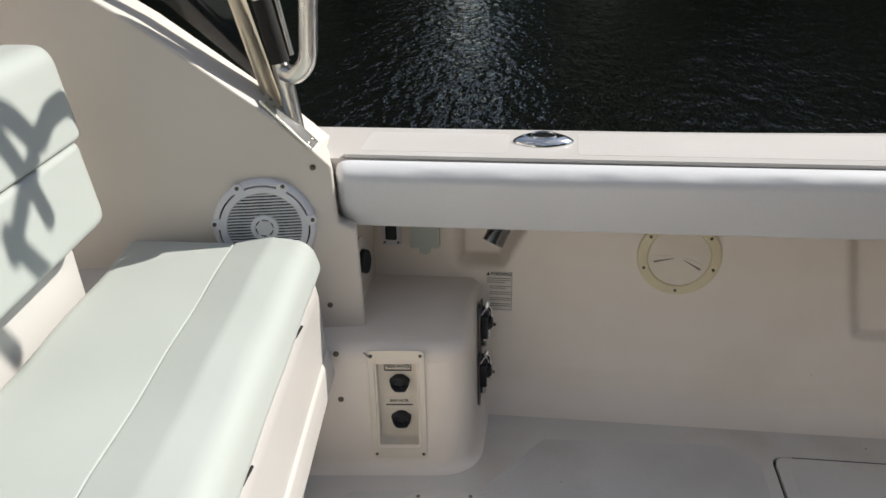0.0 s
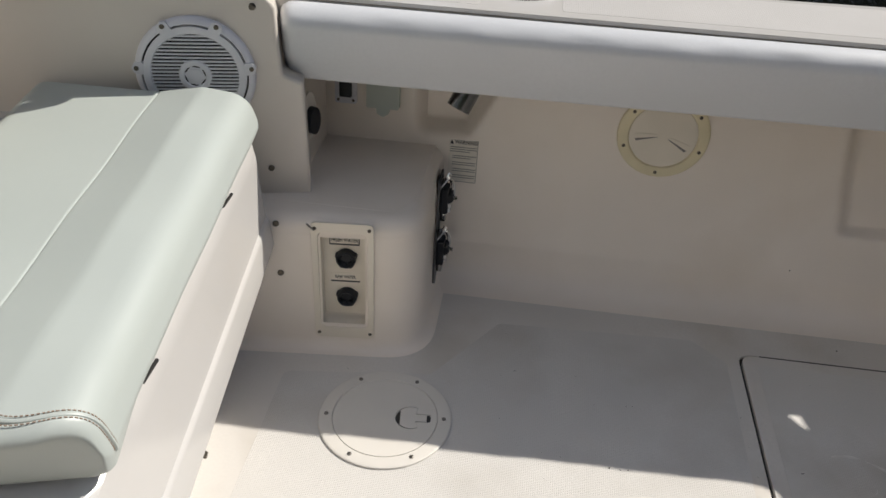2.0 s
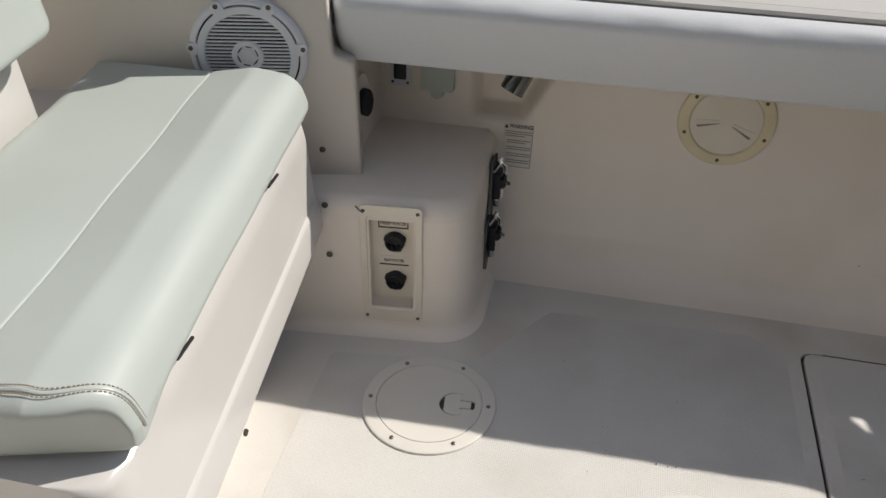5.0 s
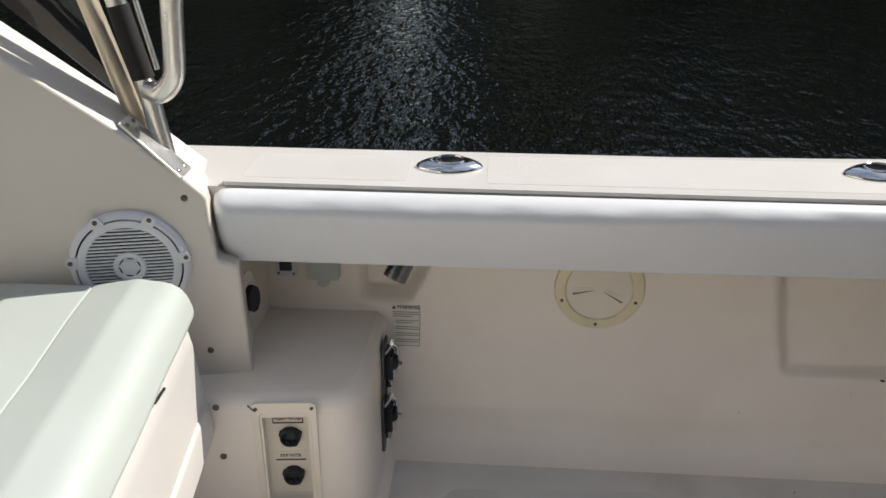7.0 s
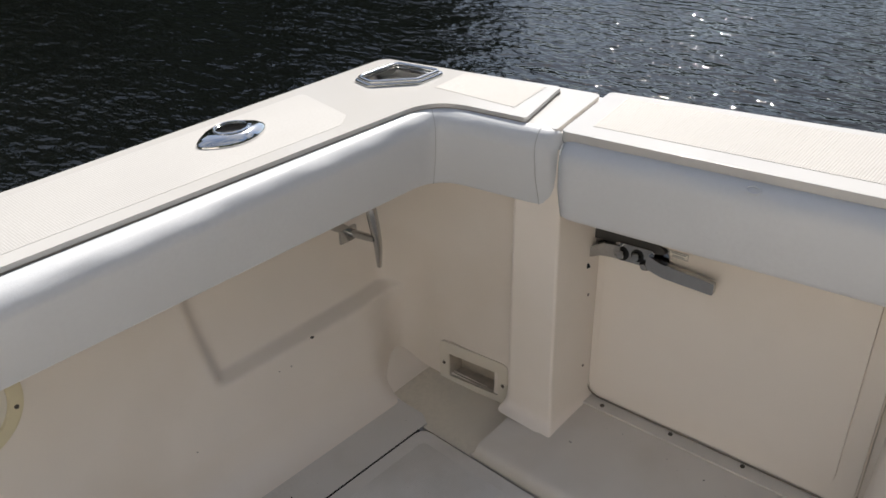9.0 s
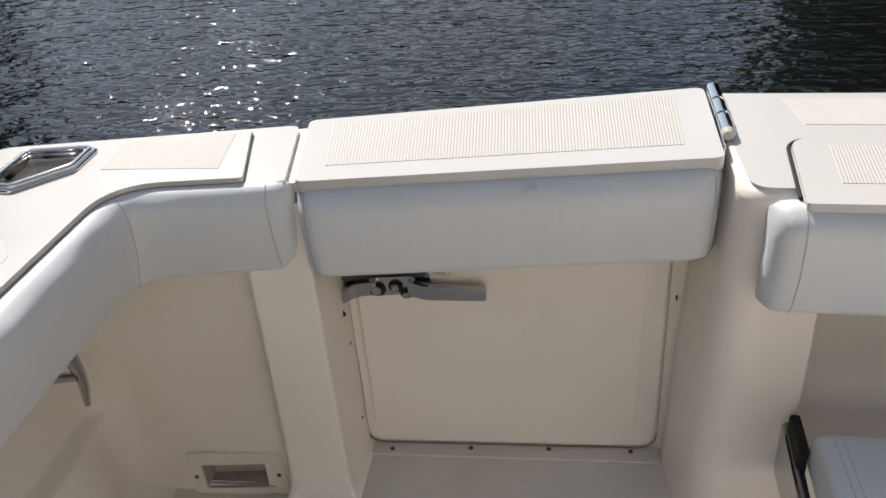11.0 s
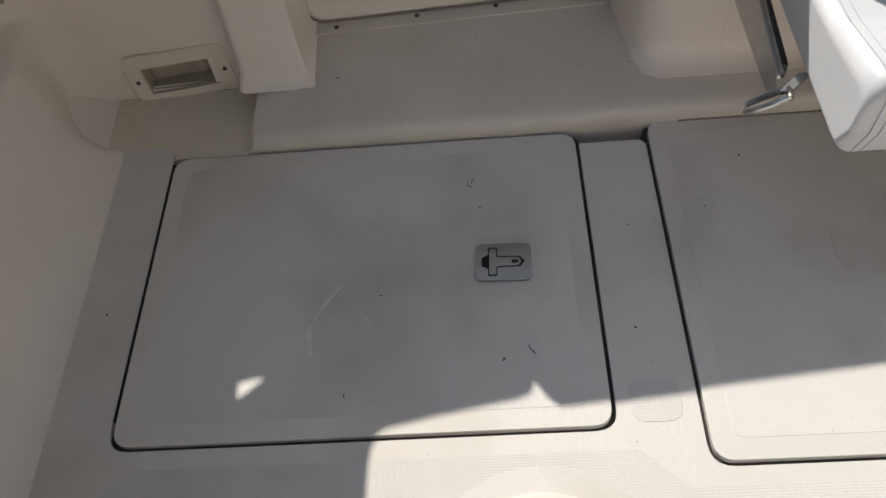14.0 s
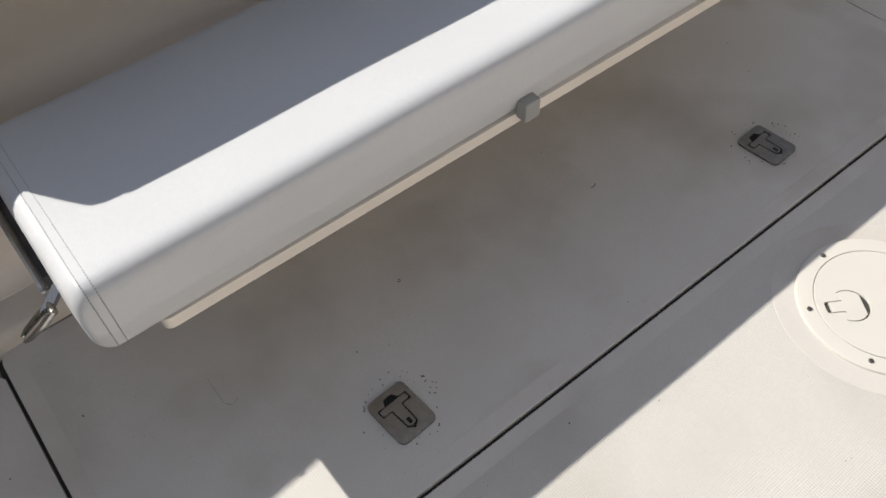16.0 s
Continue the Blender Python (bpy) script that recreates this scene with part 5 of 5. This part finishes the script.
# ---- deck plates ----
def deck_plate(c, r, turn, label, collar=False):
    t = thing("deck_plate", label, "deck plate", "sole deck plates", at=Matrix.Translation((c[0], c[1], 0.0012)) @ Matrix.Rotation(radians(turn), 4, "Z"))
    part("ring", lathe([(r, 0.0), (r * 0.992, 0.0028), (r * 0.965, 0.0042), (r * 0.80, 0.0045), (r * 0.79, 0.003), (r * 0.79, 0.0)], 72), PLASTIC, t, "white plastic ring")
    if collar:
        part("collar", slab(ellipse((0, 0), r * 1.27, r * 1.27, 0, 64), -0.003, -0.0003, holes=[ellipse((0, 0), r * 0.98, r * 0.98, 0, 64)], r=0.0002, seg=1), FLOOR_GEL, t, "smooth moulded surround")
    head = [(0.046 + 0.0275 * math.cos(radians(a)), 0.0275 * math.sin(radians(a))) for a in range(60, 301, 15)]
    hole = head + rounded([head[-1], (0.056, -0.010), (0.083, -0.010), (0.083, 0.010), (0.056, 0.010), head[0]], [0, 0.003, 0.005, 0.005, 0.003, 0], 3, closed=False)[1:-1]
    cover = part("cover", slab([(r * 0.785 * math.cos(a), r * 0.785 * math.sin(a)) for a in (2 * math.pi * k / 64 for k in range(64))], 0.0, 0.0042, holes=[hole], r=0.0008, seg=1), PLASTIC, t, "white plastic cover")
    part("well", slab(ellipse((0.046, 0), 0.042, 0.032), -0.002, 0.0008), CAVITY, cover, "dark finger well")
    head = [(0.0475 + 0.0262 * math.cos(radians(a)), 0.0262 * math.sin(radians(a))) for a in range(62, 141, 13)] + [(0.0275, -0.005), (0.0275, 0.005)][::-1] + [(0.0475 + 0.0262 * math.cos(radians(a)), 0.0262 * math.sin(radians(a))) for a in range(220, 299, 13)]
    grip = head + [(0.056, -0.0088), (0.076, -0.0085), (0.076, 0.0085), (0.056, 0.0088)]
    part("pull", slab(grip, 0.0006, 0.0044, r=0.001, seg=2), PLASTIC, cover, "flush T-shaped pull")
    for a in range(0, 360, 60):
        screw(t, Matrix.Rotation(radians(a), 4, "Z") @ Matrix.Translation((r * 0.885, 0, 0.0043)), 0.0040, STEEL_DULL)
    return t


deck_plate((0.115, 1.470), 0.121, 6, "round white plastic deck plate in the sole, half in shade")
deck_plate((0.545, -0.045), 0.121, 56, "round white plastic deck plate in the sunlit sole", True)
deck_plate((0.595, 1.217), 0.121, 20, "round white plastic deck plate in the sunlit sole beside a hatch", True)


# ---- rear-facing seat ----
def shear(y):
    return -0.115 * (y - 0.93)


def jump_seat():
    t = thing("jump_seat", "rear-facing seat with mint vinyl cushions on a white fibreglass base", "seat")
    y0, y1 = 0.885, 1.635
    # flat part and thick front roll of the cushion
    ENDS = ((-0.017, 0.66), (-0.0135, 0.82), (-0.008, 0.925), (-0.003, 0.98), (0.0, 1.0))
    def cushion(prof, n=40):
        zc, xc = sum(p[1] for p in prof) / len(prof) - 0.008, sum(p[0] for p in prof) / len(prof)
        steps = [(y0 + d, s) for d, s in ENDS] + [(y0 + (y1 - y0) * k / n, 1.0) for k in range(1, n)] + [(y1 - d, s) for d, s in reversed(ENDS)]
        def corner(x, y):
            return y + 0.042 * smoothstep(-0.135, -0.05, x) * max(0.0, 1 - max(0.0, y - y0) / 0.14)
        return loft([[(xc + (x - xc) * (0.80 + 0.20 * s) + shear(y), corner(x, y), zc + (z - zc) * s + 0.0015 * math.sin(y * 23 + x * 9) - (0.014 * (1 - smoothstep(y0 - 0.01, y0 + 0.12, y)) if z < 0.475 else 0.0) + dent(x, y, z)) for x, z in prof] for y, s in steps], True, True)
    def dent(x, y, z):
        """Slack vinyl: shallow hollows behind the near seam."""
        f = 1 - smoothstep(y0 + 0.02, y0 + 0.22, y)
        return 0.0040 * f * noise.noise(Vector((x * 12, y * 14, 2.0))) if z > 0.49 else 0.0
    roll = rounded([(-0.222, 0.462), (-0.222, 0.527), (-0.145, 0.543), (-0.070, 0.535), (-0.052, 0.468)], [0.006, 0.004, 0.05, 0.05, 0.014], 7)
    c = part("front_roll", cushion(roll), MINT, t, "thick mint vinyl front roll", angle=70)
    flat = rounded([(-0.447, 0.462), (-0.447, 0.522), (-0.2225, 0.5265), (-0.2225, 0.462)], [0.01, 0.03, 0.004, 0.006], 6)
    part("cushion", cushion(flat), MINT, t, "flat mint vinyl seat cushion", angle=70)
    # two rows of stitches and a piping along the near end
    def on_end(prof, x, z, y):
        return Vector((x + shear(y), y + 0.042 * smoothstep(-0.135, -0.05, x) * (1 - (y - y0) / 0.14), z + 0.0015 * math.sin(y * 23 + x * 9)))
    roll_top = [p for p in roll if p[1] > 0.475 and p[0] > -0.221]
    flat_top = [p for p in flat if p[1] > 0.50]
    for y, lift in ((y0 + 0.0005, 0.0006), (y0 + 0.0115, 0.0006)):
        bm = bmesh.new()
        for prof, top in ((flat, flat_top), (roll, roll_top)):
            pts = [on_end(prof, x, z, y) for x, z in resample(top, 0.0045)]
            for a, b in zip(pts, pts[1:]):
                up = Vector((0.2 if a.x > -0.1 else 0.0, -0.6, 0.8)) * lift
                merge(bm, tube([a + up, a.lerp(b, 0.62) + up], 0.0008, 5))
        part("stitching", bm, THREAD, c, "brown stitched edge seam")
    bm = bmesh.new()
    for prof, top in ((flat, flat_top), (roll, roll_top)):
        merge(bm, tube([on_end(prof, x, z - 0.0012, y0 + 0.006) for x, z in resample(top, 0.006)], 0.0028, 8))
    part("piping", bm, MINT, c, "mint vinyl piping")
    # moulded base with a stepped foot
    prof = [(-0.60, 0.464), (-0.085, 0.464), (-0.070, 0.461), (-0.059, 0.452), (-0.053, 0.42), (-0.0455, 0.304), (-0.0415, 0.3005), (-0.0392, 0.295), (-0.034, 0.245), (-0.038, 0.232), (-0.054, 0.225), (-0.074, 0.15), (-0.130, 0.02), (-0.132, -0.004), (-0.60, -0.004)]
    turn_in = lambda y: 0.040 * (1 - math.sqrt(max(0.0, 1 - max(0.0, (0.902 - y) / 0.040) ** 2)))
    rows = [[(x + shear(y) - 0.01 - (turn_in(y) if x > -0.5 else 0.0), y, z - (0.022 * (1 - smoothstep(0.875, 1.01, y)) if z > 0.41 else 0.0)) for x, z in prof] for y in (0.862, 0.866, 0.873, 0.884, 0.90, 0.92, 0.95, 0.98, 1.01, 1.1, 1.3, 1.5, 1.615, 1.63)]
    b = part("base", loft(rows, True, True), GELCOAT_WHITE_DIMMED, t, "glossy white fibreglass base with a stepped foot", angle=40)
    for y in (1.43, 1.06):
        q = box(-0.042, -0.0375, y - 0.020, y + 0.020, 0.456, 0.460, 0.0015)
        bmesh.ops.translate(q, vec=(shear(y) - 0.022, 0, 0), verts=q.verts)
        part("hinge", q, RUBBER, b, "black hinge slot")
    for y, z in ((1.44, 0.20), (1.20, 0.16)):
        s = screw(b, frame_at((-0.072 + shear(y), y, z), (1, 0, 0.2)), 0.006)
    # backrest of two stacked cushions on a support board
    lean = 0.16
    def pad(z0, z1, ya, yb, x0, thick):
        prof = rounded([(0.0, z0), (thick, z0), (thick, z1), (0.0, z1)], [0.01, 0.02 if z0 < 0.7 else 0.010, 0.010 if z0 < 0.7 else 0.035, 0.01], 6)
        rows = []
        n = 40
        for k in range(n + 1):
            y = ya + (yb - ya) * k / n
            d = min(y - ya, yb - y)
            e = math.sqrt(max(0.0, 1 - max(0.0, 1 - d / 0.05) ** 2))
            zc = (z0 + z1) / 2
            rows.append([(x0 - lean * (z - 0.66) + x * (0.6 + 0.4 * e) + shear(y), y, zc + (z - zc) * (0.80 + 0.20 * e)) for x, z in prof])
        return loft(rows, True, True)
    part("back_lower_pad", pad(0.640, 0.7795, 0.92, 1.484, -0.475, 0.085), MINT, t, "lower mint vinyl back cushion", angle=70)
    part("back_upper_pad", pad(0.781, 0.936, 0.92, 1.508, -0.475, 0.083), MINT, t, "upper mint vinyl back cushion", angle=70)
    rows = [[(x + shear(y), y, z) for x, z in ((-0.53, 0.44), (-0.455, 0.44), (-0.475, 0.70), (-0.53, 0.97), (-0.56, 0.97))] for y in (0.95, 1.46)]
    part("back_board", loft(rows, True, True), GELCOAT_WHITE_DIMMED, t, "white fibreglass back support")
    return t


jump_seat()


# ---- windscreen corner and grab rail ----
RAIL_Y = 1.765
gr = thing("grab_rail", "polished stainless grab rail on a screwed foot plate, black rubber grip", "grab rail")
slope = Vector((-0.093, 0, 0.093)).normalized()
up = Vector((0.093, 0, 0.093)).normalized()
fp = Matrix(((slope.x, 0, up.x, -0.202), (0, 1, 0, RAIL_Y - 0.030), (slope.z, 0, up.z, 0.7360), (0, 0, 0, 1)))
fy = RAIL_Y
bm = slab(rounded(rect(-0.062, 0.070, -0.024, 0.024), 0.005, 3), 0.0, 0.0045, r=0.0015)
bm.transform(fp)
part("foot_plate", bm, RAIL_STEEL, gr)
for x in (-0.050, 0.058):
    for y in (-0.012, 0.012):
        screw(gr, fp @ Matrix.Translation((x, y, 0.0045)), 0.0042, STEEL_DULL)
# unseen upper post, hoop and rungs, added to cast stripes on the backrest
part("post", tube([(-0.198, fy, 0.700), (-0.211, fy, 0.80), (-0.220, fy, 0.85), (-0.230, fy, 0.90), (-0.247, fy, 0.98), (-0.262, fy, 1.10), (-0.255, fy, 1.30), (-0.20, fy, 1.60), (-0.12, fy, 1.92)], 0.0165, 20), RAIL_STEEL, gr)
part("grip", tube([(-0.2185, fy, 0.848), (-0.230, fy, 0.90), (-0.2435, fy, 0.965)], 0.0182, 18), RUBBER, gr, "black rubber grip")
part("hoop", tube(smooth_path([(-0.212, fy - 0.004, 0.830), (-0.185, fy - 0.016, 0.829), (-0.159, fy - 0.022, 0.858), (-0.151, fy - 0.024, 0.915), (-0.145, fy - 0.024, 0.98), (-0.130, fy - 0.022, 1.06), (-0.095, fy - 0.012, 1.20), (-0.02, fy, 1.36), (0.10, fy, 1.49), (0.21, fy, 1.58), (0.288, fy, 1.72), (0.415, fy, 1.88), (0.60, fy, 1.96)], 6), 0.0175, 20), RAIL_STEEL, gr, "bent stainless hoop, unseen upper run added to cast shadows")
for pts in (((0.312, fy, 1.56), (0.332, fy, 1.68), (0.377, fy, 1.80), (0.48, fy, 1.92)), ((0.257, fy, 1.605), (0.377, fy, 1.685), (0.51, fy, 1.76)), ((0.38, fy, 1.50), (0.44, fy, 1.64), (0.50, fy, 1.78))):
    part("shadow_rung", tube(smooth_path(pts, 4), 0.0165, 12), RAIL_STEEL, gr)
part("brace", tube([(-0.200, fy + 0.012, 0.860), (-0.222, fy + 0.012, 0.98), (-0.28, fy + 0.012, 1.30)], 0.006, 10), RAIL_STEEL, gr, "slim steel brace")
ws = thing("windscreen", "tinted side window in a beige aluminium frame", "windscreen")
part("frame", tube([(-0.240, fy + 0.010, 0.752), (-0.299, fy + 0.010, 0.98), (-0.43, fy + 0.010, 1.44)], 0.0165, 12), ALU, ws, "beige aluminium frame")
glass = bpy.data.materials.new("tinted_glass")
glass.use_nodes = True
gb = glass.node_tree.nodes["Principled BSDF"]
gb.inputs["Base Color"].default_value = (0.13, 0.15, 0.18, 1)
gb.inputs["Transmission Weight"].default_value = 1.0
gb.inputs["Roughness"].default_value = 0.02
gb.inputs["IOR"].default_value = 1.45
rows = [[(x, y, z) for x, z in ((-0.250, 0.772), (-0.305, 0.985), (-0.42, 1.40), (-0.95, 1.42), (-0.95, 1.39))] for y in (fy + 0.045, fy + 0.050)]
g = part("pane", loft(rows, True, True), glass, ws, "dark tinted glass", smooth=False)
g.visible_shadow = False


# ---- dirt, specks and scuffs ----
def flake(bm, at, size, rnd, n=7):
    """A flat crumb with an uneven outline."""
    turn, long = rnd.uniform(0, 6.28), rnd.uniform(1.0, 2.2)
    ct, st = math.cos(turn), math.sin(turn)
    ring = []
    for k in range(n):
        a = 2 * math.pi * k / n
        r = size * rnd.uniform(0.6, 1.15)
        x, y = r * long * math.cos(a), r * math.sin(a) / long ** 0.5
        ring.append((at[0] + x * ct - y * st, at[1] + x * st + y * ct))
    low = [bm.verts.new((x, y, at[2])) for x, y in ring]
    top = bm.verts.new((at[0], at[1], at[2] + size * 0.5))
    for k in range(n):
        bm.faces.new((low[k], low[(k + 1) % n], top))


def sole_z(x, y):
    a, b = HATCH_A, HATCH_B
    on = (a[0] + 0.02 < x < a[1] - 0.02 and a[2] + 0.02 < y < a[3] - 0.02) or (b[0] + 0.02 < x < b[1] - 0.02 and b[2] + 0.02 < y < b[3] - 0.02)
    return 0.0042 if on else 0.0013


def hair(bm, at, length, turn, bend, r=0.0006):
    pts = []
    x, y, a = at[0], at[1], radians(turn)
    for k in range(8):
        pts.append((x, y, at[2] + r * 0.6))
        x, y, a = x + math.cos(a) * length / 7, y + math.sin(a) * length / 7, a + bend / 7
    merge(bm, tube(pts, r, 5))


def sole_specks():
    rnd = random.Random(31)
    bm = bmesh.new()
    for x, y, s in ((1.001, 1.820, 2.6), (1.006, 1.419, 1.9), (0.896, 1.251, 2.6), (0.854, 1.464, 1.6), (1.223, 0.876, 2.0), (0.935, 1.073, 1.7), (1.107, 1.059, 1.4), (0.805, 1.446, 1.5),
                    (0.342, 1.638, 1.7), (0.519, 1.422, 1.8), (0.538, 1.420, 1.4), (0.551, 1.422, 1.6), (1.130, 0.945, 1.6), (0.970, 0.593, 1.3), (0.878, 0.544, 1.8), (0.696, 0.435, 1.4)):
        flake(bm, (x, y, sole_z(x, y)), s * 0.001, rnd)
    for k in range(240):
        x, y = rnd.uniform(0.0, 1.29), rnd.uniform(-0.6, 1.82)
        if abs(y - 1.06) < 0.07 or (0.70 < x < 0.82):
            continue
        flake(bm, (x, y, sole_z(x, y)), rnd.uniform(0.0003, 0.0009), rnd, 5)
    # grime gathers along the joints and about the dull latches
    for k in range(60):
        side = rnd.choice((0, 0, 1, 2))
        if side == 0:
            x, y = rnd.uniform(0.76, 1.26), 1.085 + rnd.gauss(0, 0.012)
        elif side == 1:
            x, y = 0.775 + rnd.gauss(0, 0.012), rnd.uniform(1.15, 1.75)
        else:
            x, y = 0.775 + rnd.gauss(0, 0.006), rnd.uniform(-0.5, 0.95)
        flake(bm, (x, y, sole_z(x, y) if side else 0.0013), rnd.uniform(0.0003, 0.0008), rnd, 5)
    for cx, cy in ((0.856, 0.597), (0.862, -0.182)):
        for k in range(34):
            a, r = rnd.uniform(0, 6.28), rnd.uniform(0.044, 0.062)
            flake(bm, (cx + r * math.cos(a), cy + r * math.sin(a), 0.0042), rnd.uniform(0.0005, 0.0016), rnd, 6)
    hair(bm, (1.205, 1.290, 0.0042), 0.016, 150, 2.4)
    hair(bm, (1.200, 1.284, 0.0042), 0.012, 20, -2.0)
    hair(bm, (0.916, 1.217, 0.0042), 0.016, 190, 0.9)
    hair(bm, (1.154, 1.270, 0.0042), 0.007, 80, 1.5)
    hair(bm, (1.033, 0.474, 0.0042), 0.012, 200, 4.5)
    hair(bm, (0.980, 0.114, 0.0042), 0.012, 250, 1.2)
    return bm


tagged(mesh_ob("dirt_specks", sole_specks(), DIRT, smooth=False), "dark dirt crumbs and hairs scattered on the sole", "dirt", kind="stuff")


def sill_specks():
    rnd = random.Random(8)
    bm = bmesh.new()
    for x, y, s in ((1.415, 1.500, 2.0), (1.488, 1.266, 1.8), (1.404, 1.098, 1.0), (1.402, 1.020, 1.6)):
        z = 0.0435 if x < 1.45 else 0.0458
        flake(bm, (x, y, z), s * 0.001, rnd)
    for k in range(26):
        x, y = rnd.uniform(1.36, 1.50), rnd.uniform(1.08, 1.53)
        flake(bm, (x, y, 0.036 + 0.007 * smoothstep(1.36, 1.42, x) + 0.003 * smoothstep(1.42, 1.50, x)), rnd.uniform(0.0003, 0.0008), rnd, 5)
    return bm


tagged(mesh_ob("sill_dirt", sill_specks(), DIRT, smooth=False), "few dark dirt crumbs on the door sill", "dirt", kind="stuff")


def ribbon(pts, widths, z):
    """A thin flat smear along a curve in plan."""
    line = smooth_path([(x, y, z) for x, y in pts], 5)
    rows = []
    for i, p in enumerate(line):
        d = (line[min(i + 1, len(line) - 1)] - line[max(i - 1, 0)]).normalized()
        n = Vector((-d.y, d.x, 0))
        f = i / (len(line) - 1) * (len(widths) - 1)
        k = min(int(f), len(widths) - 2)
        w = widths[k] + (widths[k + 1] - widths[k]) * (f - k)
        rows.append([p - n * w, p - n * w * 0.4 + Vector((0, 0, 0.0003)), p + n * w * 0.4 + Vector((0, 0, 0.0003)), p + n * w])
    return loft(rows)


sc = thing("scuff_mark", "pale curved scuff across the deck hatch", "scuff mark")
part("smear", ribbon([(1.028, 1.474), (1.004, 1.495), (0.972, 1.512)], (0.0012, 0.0035, 0.0015), 0.0042), SCUFF, sc)
part("smear", ribbon([(0.966, 1.516), (0.945, 1.518), (0.914, 1.513)], (0.0015, 0.0042, 0.0018), 0.0042), SCUFF, sc)
part("smear", ribbon([(0.975, 1.450), (0.972, 1.440), (0.962, 1.434)], (0.0006, 0.0012, 0.0006), 0.0042), SCUFF, sc)

OLD_TAPE = material("tape_residue", (0.44, 0.40, 0.35), rough=0.7, tint=0.25, scale=90)
tp = thing("tape_mark", "thin grey outline of old tape on the long hatch", "tape mark")
for pts in (((1.072, 0.782), (1.046, 0.783), (1.022, 0.783)), ((1.022, 0.783), (1.016, 0.779), (1.011, 0.774)), ((1.011, 0.774), (1.014, 0.768), (1.018, 0.762))):
    part("line", ribbon(pts, (0.0003, 0.0006, 0.0004), 0.0042), OLD_TAPE, tp)


# small dark marks and screw dots on the liner below the long recess
def wall_marks():
    for x, z, s in ((1.190, 0.190, 0.0032), (1.128, 0.160, 0.0016), (1.100, 0.163, 0.0012), (0.900, 0.110, 0.0014)):
        t = thing("wall_speck", "small dark speck on the cream side liner", "speck", "liner specks", at=on_wall(x, z, 0.0002))
        bm = bmesh.new()
        flake(bm, (0, 0, 0), s, random.Random(int(x * 1000)))
        part("crumb", bm, DIRT, t, smooth=False)


wall_marks()
for z in (0.300, 0.137):
    t = thing("jamb_screw", "small rusty screw beside the transom door", "screw", "jamb screws", at=frame_at((1.520, 1.5505, z), (0, -1, 0)))
    screw(t, Matrix.Identity(4), 0.0028)
